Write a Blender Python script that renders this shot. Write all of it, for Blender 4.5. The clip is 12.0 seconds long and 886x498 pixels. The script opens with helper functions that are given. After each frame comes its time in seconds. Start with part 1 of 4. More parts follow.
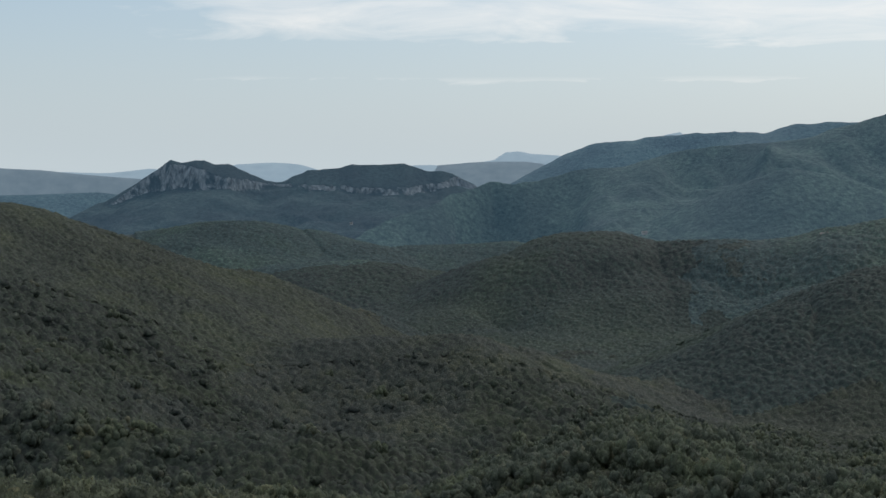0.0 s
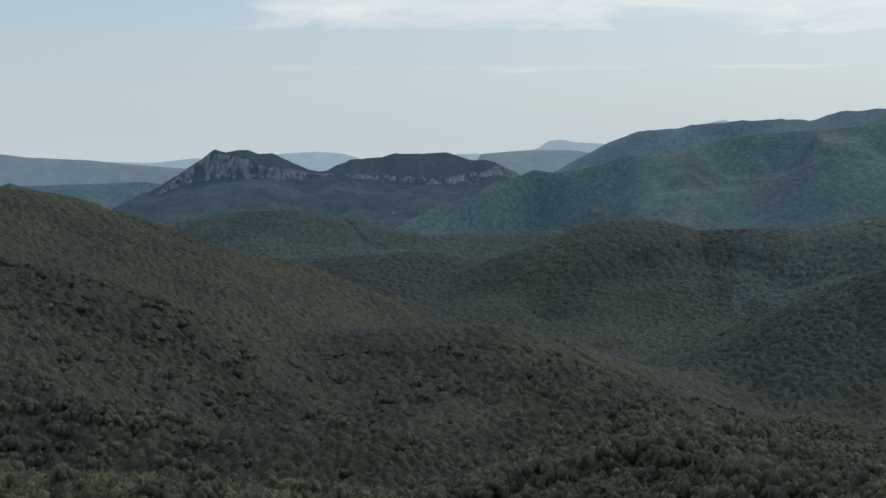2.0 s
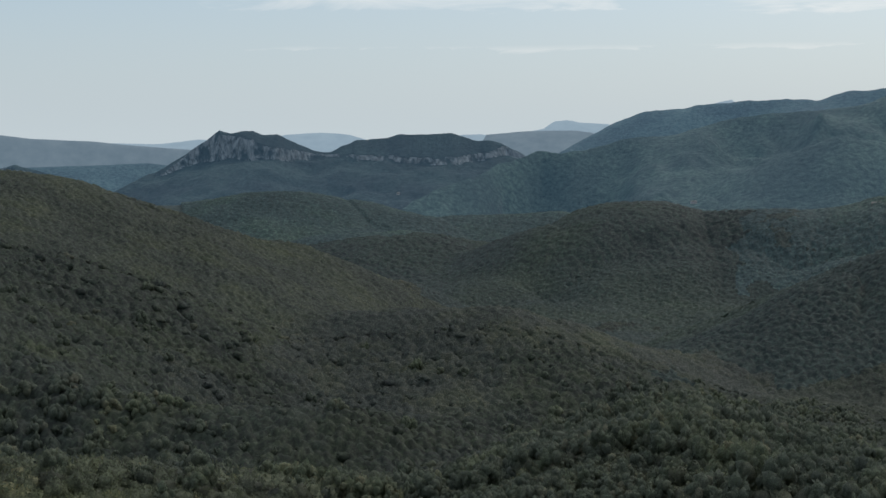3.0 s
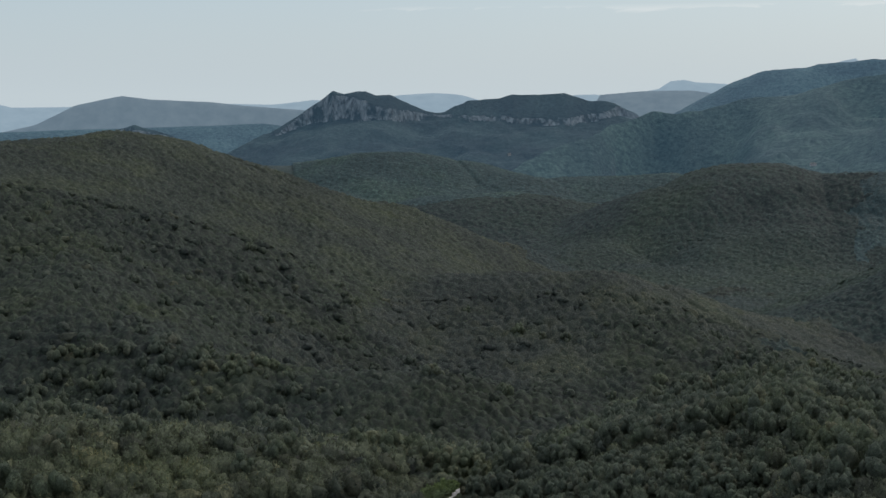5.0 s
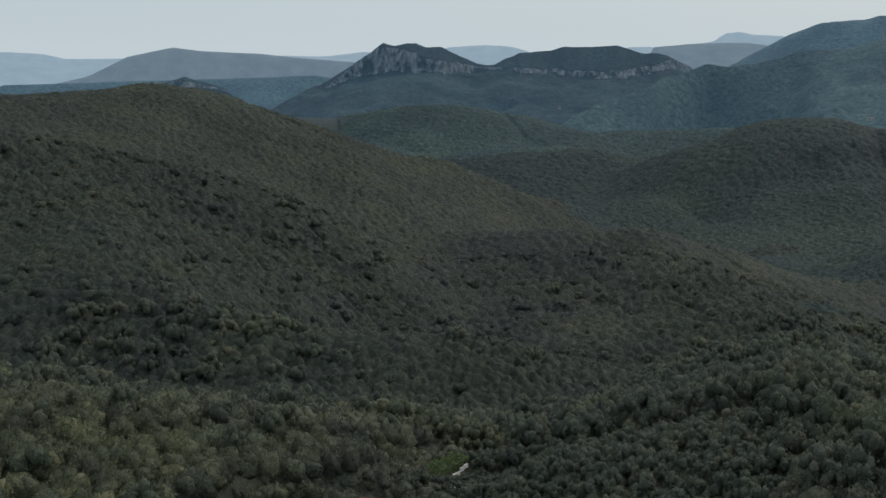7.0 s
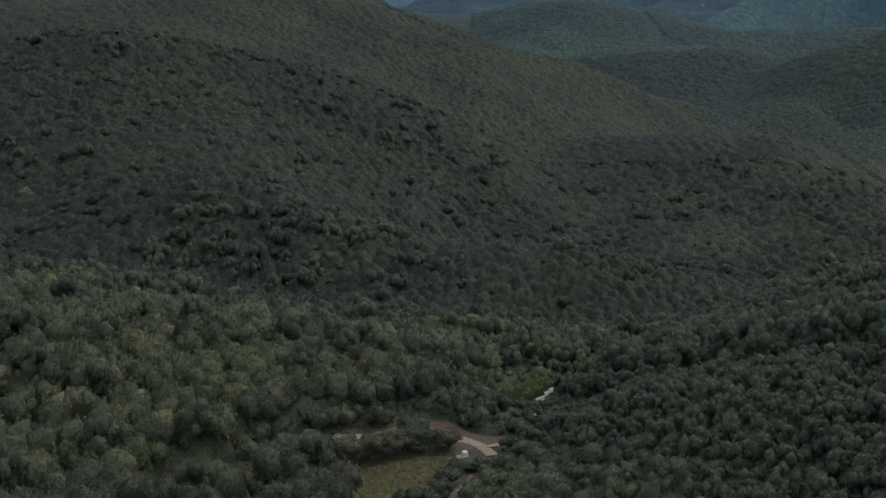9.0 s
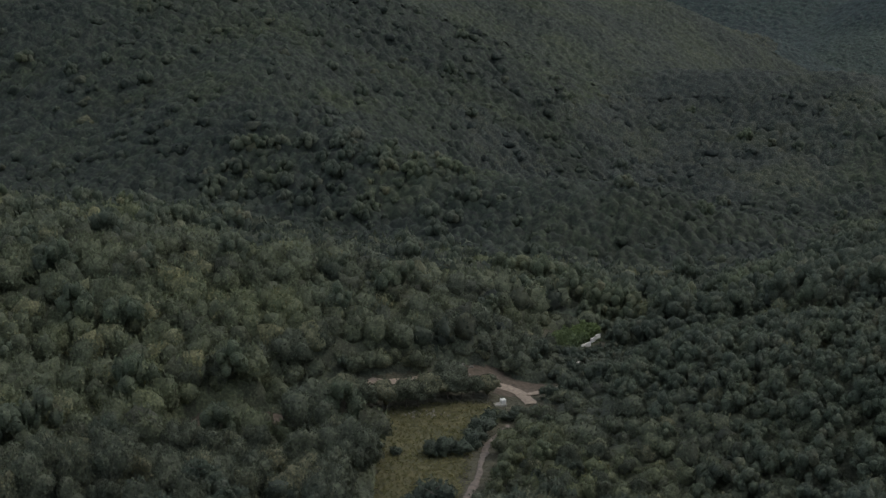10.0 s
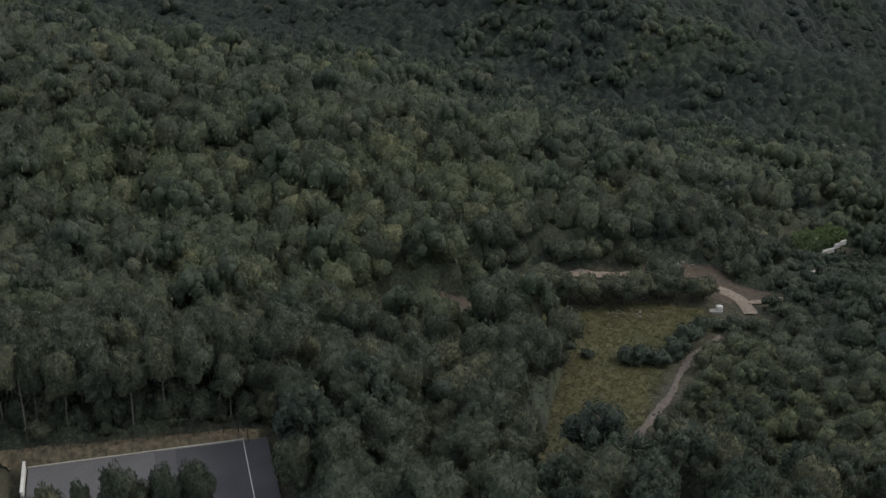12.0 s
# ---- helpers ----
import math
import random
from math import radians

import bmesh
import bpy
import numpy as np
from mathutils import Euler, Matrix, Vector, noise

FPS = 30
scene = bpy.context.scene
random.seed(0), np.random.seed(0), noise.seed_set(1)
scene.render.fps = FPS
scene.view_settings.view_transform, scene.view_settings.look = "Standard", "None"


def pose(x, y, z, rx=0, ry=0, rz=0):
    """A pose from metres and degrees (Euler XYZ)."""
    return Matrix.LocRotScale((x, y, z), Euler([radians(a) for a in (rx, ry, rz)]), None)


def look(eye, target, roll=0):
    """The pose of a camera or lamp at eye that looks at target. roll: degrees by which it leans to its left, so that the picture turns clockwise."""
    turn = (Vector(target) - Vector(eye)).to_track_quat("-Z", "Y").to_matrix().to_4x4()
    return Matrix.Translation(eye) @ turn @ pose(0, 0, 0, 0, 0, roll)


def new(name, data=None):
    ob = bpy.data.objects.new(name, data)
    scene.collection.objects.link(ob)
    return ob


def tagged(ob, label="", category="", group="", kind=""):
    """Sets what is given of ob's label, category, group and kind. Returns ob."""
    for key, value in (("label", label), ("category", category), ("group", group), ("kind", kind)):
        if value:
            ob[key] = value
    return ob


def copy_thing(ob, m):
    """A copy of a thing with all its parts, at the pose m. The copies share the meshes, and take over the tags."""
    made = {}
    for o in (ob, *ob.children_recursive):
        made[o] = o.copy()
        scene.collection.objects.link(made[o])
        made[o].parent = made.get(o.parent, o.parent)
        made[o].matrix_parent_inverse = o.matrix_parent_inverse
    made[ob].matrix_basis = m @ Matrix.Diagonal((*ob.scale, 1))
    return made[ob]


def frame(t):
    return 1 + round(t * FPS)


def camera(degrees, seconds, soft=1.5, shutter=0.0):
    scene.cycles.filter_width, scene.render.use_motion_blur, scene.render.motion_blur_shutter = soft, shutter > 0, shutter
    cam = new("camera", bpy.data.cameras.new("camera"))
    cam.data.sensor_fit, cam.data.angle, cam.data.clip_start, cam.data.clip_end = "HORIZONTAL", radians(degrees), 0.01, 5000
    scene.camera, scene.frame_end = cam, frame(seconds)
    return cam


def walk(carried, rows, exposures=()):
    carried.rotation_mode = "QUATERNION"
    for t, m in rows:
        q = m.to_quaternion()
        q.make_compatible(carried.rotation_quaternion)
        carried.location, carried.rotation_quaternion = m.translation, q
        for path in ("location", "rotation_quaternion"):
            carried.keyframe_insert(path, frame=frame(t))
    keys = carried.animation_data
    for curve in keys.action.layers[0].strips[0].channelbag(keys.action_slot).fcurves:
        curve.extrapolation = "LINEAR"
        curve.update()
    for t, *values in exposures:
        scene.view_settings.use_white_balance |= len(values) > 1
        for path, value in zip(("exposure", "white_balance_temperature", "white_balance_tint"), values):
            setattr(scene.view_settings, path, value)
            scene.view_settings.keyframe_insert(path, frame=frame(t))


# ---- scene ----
cam = camera(38.86, 12.0, soft=1.5)
# seconds, place in metres, yaw to the left, pitch and roll in degrees
PATH = [
    (0, -0.00, 0.00, 90.00, 0.004, -3.826, 0.218),
    (0.5, 1.06, 1.17, 89.91, 1.317, -3.827, 0.101),
    (1, 2.14, 2.57, 89.95, 1.975, -3.862, 0.121),
    (1.5, 3.46, 4.24, 90.05, 2.010, -3.985, 0.054),
    (2, 4.89, 6.07, 90.16, 2.039, -4.344, 0.032),
    (2.5, 6.31, 7.94, 90.27, 2.090, -4.764, -0.057),
    (2.7, 6.85, 8.68, 90.32, 2.153, -4.945, -0.063),
    (4.3, 9.45, 14.98, 90.12, 4.761, -6.360, -0.133),
    (4.5, 10.12, 16.34, 90.16, 5.525, -6.534, -0.134),
    (5, 12.05, 20.12, 90.26, 7.504, -6.999, -0.132),
    (5.5, 13.83, 23.95, 90.23, 8.552, -7.452, -0.090),
    (6, 15.58, 27.91, 90.35, 9.050, -7.946, -0.082),
    (6.5, 17.29, 31.83, 90.38, 9.487, -8.416, -0.061),
    (6.7, 17.99, 33.45, 90.41, 9.647, -8.668, -0.041),
    (8.3, 23.77, 46.56, 91.04, 13.169, -11.978, -0.129),
    (8.5, 24.43, 48.15, 91.00, 14.148, -12.453, -0.093),
    (9, 26.09, 52.26, 91.01, 16.316, -13.793, -0.063),
    (9.5, 27.69, 56.33, 91.12, 17.905, -15.340, 0.017),
    (10, 28.97, 60.59, 91.21, 19.733, -16.984, 0.084),
    (10.5, 30.19, 65.01, 91.24, 22.921, -18.697, 0.089),
    (11, 31.14, 69.40, 91.35, 26.512, -20.351, 0.144),
    (11.5, 31.88, 73.86, 91.39, 29.727, -22.077, 0.150),
    (12, 32.40, 78.27, 91.36, 33.290, -23.768, 0.078),
]


def flight_pose(x, y, z, yaw, pitch, roll):
    a, p = radians(yaw), radians(pitch)
    ahead = Vector((-math.sin(a) * math.cos(p), math.cos(a) * math.cos(p), math.sin(p)))
    eye = Vector((x, y, z))
    return look(eye, eye + 100 * ahead, roll)


walk(cam, [(row[0], flight_pose(*row[1:])) for row in PATH])

# ---- world ----
SUN_AZ, SUN_EL = -42.0, 44.0     # degrees: the sun's bearing to the left of +y, and its height


def world_sky():
    world = bpy.data.worlds.new("sky")
    scene.world = world
    world.use_nodes = True
    nt = world.node_tree
    nt.nodes.clear()
    N, L = nt.nodes.new, nt.links.new
    out, bg = N("ShaderNodeOutputWorld"), N("ShaderNodeBackground")
    sky = N("ShaderNodeTexSky")
    sky.sky_type, sky.sun_disc = "NISHITA", False
    sky.sun_elevation, sky.sun_rotation = radians(SUN_EL), radians(-SUN_AZ)
    sky.air_density, sky.dust_density, sky.ozone_density = 1.0, 2.2, 1.5
    coord, sep = N("ShaderNodeTexCoord"), N("ShaderNodeSeparateXYZ")
    L(coord.outputs["Generated"], sep.inputs[0])
    # thin high veil: warm white at the horizon, thin blue above it; unseen brightness overhead added as fill light
    veil = N("ShaderNodeMapRange")
    veil.inputs[1].default_value, veil.inputs[2].default_value = 0.0, 0.16
    veil.inputs[3].default_value, veil.inputs[4].default_value = 0.88, 0.50
    L(sep.outputs[2], veil.inputs[0])
    tone = N("ShaderNodeValToRGB")
    for e, (p, c) in zip([*tone.color_ramp.elements] + [tone.color_ramp.elements.new(0.5) for _ in range(3)],
                         [(0.0, (0.53, 0.61, 0.655, 1)), (1.0, (1.28, 1.34, 1.42, 1)), (0.07, (0.475, 0.58, 0.655, 1)), (0.16, (0.39, 0.54, 0.67, 1)), (0.45, (1.12, 1.18, 1.26, 1))]):
        e.position, e.color = p, c
    L(sep.outputs[2], tone.inputs[0])
    bright = N("ShaderNodeVectorMath")
    bright.operation = "SCALE"
    bright.inputs["Scale"].default_value = 10.0
    L(tone.outputs[0], bright.inputs[0])
    mix = N("ShaderNodeMixRGB")
    L(bright.outputs[0], mix.inputs[2])
    L(veil.outputs[0], mix.inputs[0])
    L(sky.outputs[0], mix.inputs[1])
    # cirrus: drawn-out streaks in two bands
    flat = N("ShaderNodeMapping")
    flat.inputs["Scale"].default_value = (9.0, 9.0, 50.0)
    flat.inputs["Location"].default_value = (0.35, 0.2, 0.62)
    L(coord.outputs["Generated"], flat.inputs[0])
    n1 = N("ShaderNodeTexNoise")
    n1.inputs["Scale"].default_value, n1.inputs["Detail"].default_value, n1.inputs["Roughness"].default_value = 1.0, 7.0, 0.6
    n1.inputs["Distortion"].default_value = 0.6
    L(flat.outputs[0], n1.inputs[0])
    bands = N("ShaderNodeValToRGB")
    stops = [(0.070, 0.0), (0.078, 0.74), (0.081, 0.70), (0.088, 0.0), (0.099, 0.0), (0.108, 0.75), (0.125, 1.0), (0.165, 0.8), (0.25, 0.4)]
    for _ in range(len(stops) - 2):
        bands.color_ramp.elements.new(0.5)
    for e, (p, v) in zip(bands.color_ramp.elements, stops):
        e.position, e.color = p, (v, v, v, 1)
    tilt = N("ShaderNodeMath")
    tilt.operation = "MULTIPLY_ADD"
    tilt.inputs[1].default_value = 0.022
    L(n1.outputs[0], tilt.inputs[0])
    L(sep.outputs[2], tilt.inputs[2])
    L(tilt.outputs[0], bands.inputs[0])
    wide = N("ShaderNodeValToRGB")
    for e, (p, v) in zip(list(wide.color_ramp.elements) + [wide.color_ramp.elements.new(0.5) for _ in range(2)], [(0.32, 0.0), (0.61, 0.0), (0.42, 0.95), (0.55, 1.0)]):
        e.position, e.color = p, (v, v, v, 1)
    half = N("ShaderNodeMath")
    half.operation = "MULTIPLY_ADD"
    half.inputs[1].default_value, half.inputs[2].default_value = 0.5, 0.5
    L(sep.outputs[0], half.inputs[0])
    L(half.outputs[0], wide.inputs[0])
    mul, core, puff = N("ShaderNodeMath"), N("ShaderNodeMath"), N("ShaderNodeMapRange")
    mul.operation, core.operation = "MULTIPLY", "MULTIPLY_ADD"
    L(bands.outputs[0], mul.inputs[0])
    L(wide.outputs[0], mul.inputs[1])
    core.inputs[1].default_value = 0.9
    L(mul.outputs[0], core.inputs[0])
    L(n1.outputs[0], core.inputs[2])
    puff.inputs[1].default_value, puff.inputs[2].default_value, puff.inputs[3].default_value, puff.inputs[4].default_value = 1.08, 1.72, 0.0, 0.95
    L(core.outputs[0], puff.inputs[0])
    mix2 = N("ShaderNodeMixRGB")
    mix2.inputs[2].default_value = (8.6, 8.5, 8.3, 1)
    L(puff.outputs[0], mix2.inputs[0])
    L(mix.outputs[0], mix2.inputs[1])
    L(mix2.outputs[0], bg.inputs[0])
    bg.inputs[1].default_value = 0.11
    L(bg.outputs[0], out.inputs[0])


world_sky()
sun = new("sun", bpy.data.lights.new("sun", "SUN"))
sun.data.energy, sun.data.angle, sun.data.color = 0.95, radians(14), (1.0, 0.93, 0.82)
_a, _e = radians(SUN_AZ), radians(SUN_EL)
sun.matrix_world = look((0, 0, 500), Vector((0, 0, 500)) - Vector((-math.sin(_a) * math.cos(_e), math.cos(_a) * math.cos(_e), math.sin(_e))))
scene.view_settings.exposure = 0.0


# ---- materials ----
def material(name, rough=0.9):
    m = bpy.data.materials.new(name)
    m.use_nodes = True
    nt = m.node_tree
    b = nt.nodes["Principled BSDF"]
    b.inputs["Roughness"].default_value = rough
    b.inputs["Specular IOR Level"].default_value = 0.25
    return m, nt, b


def noise_node(nt, scale, detail=4.0, rough=0.55, coords="Object"):
    c, n = nt.nodes.new("ShaderNodeTexCoord"), nt.nodes.new("ShaderNodeTexNoise")
    n.inputs["Scale"].default_value, n.inputs["Detail"].default_value, n.inputs["Roughness"].default_value = scale, detail, rough
    nt.links.new(c.outputs[coords], n.inputs["Vector"])
    return n.outputs["Fac"]


def ramp_node(nt, fac, stops):
    r = nt.nodes.new("ShaderNodeValToRGB")
    r.color_ramp.elements[0].position, r.color_ramp.elements[1].position = stops[0][0], stops[-1][0]
    for p, c in stops[1:-1]:
        r.color_ramp.elements.new(p)
    for e, (p, c) in zip(r.color_ramp.elements, stops):
        e.position, e.color = p, (*c, 1)
    nt.links.new(fac, r.inputs[0])
    return r.outputs["Color"]


def mix_node(nt, fac, a, b, mode="MIX"):
    m = nt.nodes.new("ShaderNodeMixRGB")
    m.blend_type = mode
    for socket, v in zip(m.inputs, (fac, a, b)):
        if isinstance(v, bpy.types.NodeSocket):
            nt.links.new(v, socket)
        else:
            socket.default_value = v if isinstance(v, float) else (*v, 1)
    return m.outputs[0]


def bump_node(nt, b, height, strength, dist):
    n = nt.nodes.new("ShaderNodeBump")
    n.inputs["Strength"].default_value, n.inputs["Distance"].default_value = strength, dist
    nt.links.new(height, n.inputs["Height"])
    nt.links.new(n.outputs[0], b.inputs["Normal"])


def two_scale(name, fine, coarse, stops, coarse_stops, rough=0.9, bump=0.5, dist=0.3):
    """A surface with fine grain and broad patches."""
    m, nt, b = material(name, rough)
    f = noise_node(nt, fine, 5)
    col = mix_node(nt, 0.5, ramp_node(nt, f, stops), ramp_node(nt, noise_node(nt, coarse, 3), coarse_stops), "OVERLAY")
    nt.links.new(col, b.inputs["Base Color"])
    bump_node(nt, b, f, bump, dist)
    return m


def foliage(name, dark, light, grain=1.2, warm=(0.085, 0.085, 0.045), stands=0.03, thin=0.36, relief=0.35, spray=0.0, holes=False):
    """Leaves: each crown has its own tone, each stand its own cast, broad patches imitate lit and shaded relief; a
    little light comes through.
    """
    m, nt, b = material(name, 0.75)
    geo, own, obj, add, frac, part_of, tone = (nt.nodes.new("ShaderNode" + k) for k in ("NewGeometry", "Attribute", "ObjectInfo", "Math", "Math", "Math", "Math"))
    own.attribute_name = "crown"            # the number of the crown in a wood
    add.operation, frac.operation, part_of.operation, tone.operation = "ADD", "FRACT", "MULTIPLY", "MULTIPLY_ADD"
    nt.links.new(obj.outputs["Random"], add.inputs[0])
    nt.links.new(own.outputs["Fac"], add.inputs[1])
    nt.links.new(add.outputs[0], frac.inputs[0])
    nt.links.new(geo.outputs["Random Per Island"], part_of.inputs[0])
    part_of.inputs[1].default_value, tone.inputs[1].default_value = 0.5, 0.5
    nt.links.new(frac.outputs[0], tone.inputs[0])
    nt.links.new(part_of.outputs[0], tone.inputs[2])
    base = ramp_node(nt, tone.outputs[0], [(0.08, tuple(q * 0.86 for q in dark)), (0.45, tuple((p + q) / 2 * w for p, q, w in zip(dark, light, (0.96, 1.01, 0.97)))), (0.78, light), (0.95, warm)])
    f = noise_node(nt, grain, 5, 0.7)
    col = mix_node(nt, 0.7, base, ramp_node(nt, f, [(0.36, (0.36, 0.36, 0.37)), (0.64, (0.68, 0.68, 0.64))]), "OVERLAY")
    s = noise_node(nt, stands, 3, 0.6)
    col = mix_node(nt, 0.7, col, ramp_node(nt, s, [(0.34, (0.39, 0.41, 0.43)), (0.5, (0.5, 0.5, 0.5)), (0.66, (0.62, 0.61, 0.48))]), "OVERLAY")
    # broad tones stand in for lit ridges and shaded hollows of the hills
    broad = noise_node(nt, stands * 0.4, 3, 0.6)
    col = mix_node(nt, 0.55, col, ramp_node(nt, broad, [(0.36, (0.35, 0.37, 0.38)), (0.5, (0.5, 0.5, 0.5)), (0.64, (0.63, 0.63, 0.52))]), "OVERLAY")
    if spray:                       # leaf sprays: highlights on the tips put into the colour, darker leaves between
        fine = noise_node(nt, spray, 3, 0.65)
        col = mix_node(nt, 0.85, col, ramp_node(nt, fine, [(0.36, (0.38, 0.39, 0.38)), (0.5, (0.5, 0.5, 0.5)), (0.66, (0.86, 0.86, 0.79))]), "OVERLAY")
    nt.links.new(col, b.inputs["Base Color"])
    bump_node(nt, b, f, 1.0, relief)
    through_leaf, mixed = nt.nodes.new("ShaderNodeBsdfTranslucent"), nt.nodes.new("ShaderNodeMixShader")
    nt.links.new(col, through_leaf.inputs[0])
    mixed.inputs[0].default_value = thin
    nt.links.new(b.outputs[0], mixed.inputs[1])
    nt.links.new(through_leaf.outputs[0], mixed.inputs[2])
    last = mixed
    if holes:
        hole, gap, cut = nt.nodes.new("ShaderNodeBsdfTransparent"), nt.nodes.new("ShaderNodeMixShader"), nt.nodes.new("ShaderNodeMath")
        cut.operation = "LESS_THAN"
        cut.inputs[1].default_value = 0.40
        nt.links.new(noise_node(nt, spray * 0.8, 2, 0.6), cut.inputs[0])
        nt.links.new(cut.outputs[0], gap.inputs[0])
        nt.links.new(mixed.outputs[0], gap.inputs[1])
        nt.links.new(hole.outputs[0], gap.inputs[2])
        last = gap
    nt.links.new(last.outputs[0], nt.nodes["Material Output"].inputs[0])
    return m


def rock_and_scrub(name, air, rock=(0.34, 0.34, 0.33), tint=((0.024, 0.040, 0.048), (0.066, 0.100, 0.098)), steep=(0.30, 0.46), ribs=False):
    """Wooded slopes with bare limestone where they are steep; air: lit haze before them, put in as emission."""
    m, nt, b = material(name, 0.95)
    f, c = noise_node(nt, 0.09, 7, 0.72), noise_node(nt, 0.006, 4)
    green = mix_node(nt, 0.7, ramp_node(nt, f, [(0.32, tint[0]), (0.68, tint[1])]), ramp_node(nt, c, [(0.36, (0.30, 0.33, 0.36)), (0.64, (0.68, 0.70, 0.64))]), "OVERLAY")
    streak = nt.nodes.new("ShaderNodeMapping")
    co = nt.nodes.new("ShaderNodeTexCoord")
    streak.inputs["Scale"].default_value = (0.09, 0.09, 0.02)
    nt.links.new(co.outputs["Object"], streak.inputs[0])
    sn = nt.nodes.new("ShaderNodeTexNoise")
    sn.inputs["Detail"].default_value, sn.inputs["Roughness"].default_value, sn.inputs["Scale"].default_value = 6.0, 0.7, 1.0
    nt.links.new(streak.outputs[0], sn.inputs["Vector"])
    stone = ramp_node(nt, sn.outputs["Fac"], [(0.36, tuple(q * 0.22 for q in rock)), (0.52, tuple(q * 0.7 for q in rock)), (0.66, rock)])
    geo, sep = nt.nodes.new("ShaderNodeNewGeometry"), nt.nodes.new("ShaderNodeSeparateXYZ")
    nt.links.new(geo.outputs["True Normal"], sep.inputs[0])
    add = nt.nodes.new("ShaderNodeMath")
    add.operation = "MULTIPLY_ADD"
    add.inputs[1].default_value, add.inputs[2].default_value = 0.5, -0.25
    nt.links.new(sn.outputs["Fac"], add.inputs[0])
    tot = nt.nodes.new("ShaderNodeMath")
    nt.links.new(sep.outputs[2], tot.inputs[0])
    nt.links.new(add.outputs[0], tot.inputs[1])
    bare = nt.nodes.new("ShaderNodeMapRange")
    bare.inputs[1].default_value, bare.inputs[2].default_value, bare.inputs[3].default_value, bare.inputs[4].default_value = *steep, 1.0, 0.0
    nt.links.new(tot.outputs[0], bare.inputs[0])
    share = bare.outputs[0]
    if ribs:                        # scrub climbs the gullies between the ribs of rock
        rib, wide = nt.nodes.new("ShaderNodeMapping"), nt.nodes.new("ShaderNodeTexNoise")
        rib.inputs["Scale"].default_value, rib.inputs["Rotation"].default_value = (0.030, 0.030, 0.016), (0.0, 0.5, 0.0)
        wide.inputs["Scale"].default_value, wide.inputs["Detail"].default_value, wide.inputs["Roughness"].default_value = 1.0, 4.0, 0.65
        nt.links.new(co.outputs["Object"], rib.inputs[0])
        nt.links.new(rib.outputs[0], wide.inputs["Vector"])
        share = mix_node(nt, 1.0, share, ramp_node(nt, wide.outputs["Fac"], [(0.42, (0.10, 0.10, 0.10)), (0.54, (1.0, 1.0, 1.0))]), "MULTIPLY")
    col = mix_node(nt, share, green, stone)
    nt.links.new(col, b.inputs["Base Color"])
    bump_node(nt, b, f, 0.9, 7.0)
    # the slope itself glows faintly in place of lit haze
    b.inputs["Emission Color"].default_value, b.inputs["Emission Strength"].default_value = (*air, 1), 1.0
    return m


M_GROUND = two_scale("scrub_ground", 0.6, 0.03, [(0.3, (0.045, 0.045, 0.032)), (0.7, (0.085, 0.080, 0.056))],
                     [(0.3, (0.40, 0.42, 0.40)), (0.7, (0.6, 0.6, 0.56))], 0.95, 1.0, 1.5)
# dark for leaf litter, and with the canopy's shade put into the colour
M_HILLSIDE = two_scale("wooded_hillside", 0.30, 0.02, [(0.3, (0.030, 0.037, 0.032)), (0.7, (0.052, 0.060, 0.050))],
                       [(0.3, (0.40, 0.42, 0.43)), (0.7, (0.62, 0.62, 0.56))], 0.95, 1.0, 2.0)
# distance haze put into the base colour as a blue tint
M_FARSIDE = two_scale("hazed_far_hillside", 0.22, 0.010, [(0.3, (0.028, 0.042, 0.042)), (0.7, (0.045, 0.064, 0.062))],
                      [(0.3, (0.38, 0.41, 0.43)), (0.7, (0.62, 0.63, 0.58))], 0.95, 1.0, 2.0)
M_OAK = foliage("holm_oak_leaves", (0.080, 0.087, 0.071), (0.114, 0.127, 0.091), 1.6, (0.168, 0.166, 0.107), spray=2.6, relief=0.4)
M_PINE = foliage("pine_needles", (0.068, 0.083, 0.067), (0.095, 0.109, 0.084), 1.2, (0.124, 0.125, 0.092), spray=4.2, holes=True)
M_DARK = foliage("darker_wood_leaves", (0.038, 0.048, 0.046), (0.054, 0.064, 0.058), 1.4, (0.068, 0.076, 0.061), spray=1.4, relief=0.5)
# hill and far leaves: bluer with distance, haze put into the colour
M_HILL = foliage("hazed_hill_leaves", (0.039, 0.049, 0.043), (0.055, 0.066, 0.053), 0.6, (0.080, 0.084, 0.058), spray=0.7, relief=0.6)
M_FARWOOD = foliage("hazed_far_leaves", (0.043, 0.074, 0.082), (0.060, 0.096, 0.102), 0.4, (0.072, 0.108, 0.106), 0.006, relief=0.6, spray=0.32)
# haze tint, and the round hill's shaded side, put into leaf colour
M_FARDARK = foliage("hazed_shade_leaves", (0.033, 0.050, 0.051), (0.043, 0.062, 0.060), 0.4, (0.053, 0.072, 0.066), 0.006, relief=0.6, spray=0.36)
# haze over far slopes: blue in the tints, plus a faint glow
M_PEAK = rock_and_scrub("hazy_limestone_peak", (0.011, 0.026, 0.043), (0.21, 0.235, 0.245), ((0.010, 0.020, 0.025), (0.040, 0.062, 0.066)), steep=(0.56, 0.74), ribs=True)
M_MOUNT = rock_and_scrub("hazy_mountain_scrub", (0.023, 0.049, 0.076), (0.20, 0.21, 0.22), ((0.014, 0.030, 0.040), (0.066, 0.102, 0.108)))
M_VALLEY = rock_and_scrub("hazy_valley_scrub", (0.009, 0.024, 0.036), (0.12, 0.13, 0.14), ((0.010, 0.022, 0.026), (0.044, 0.072, 0.074)))
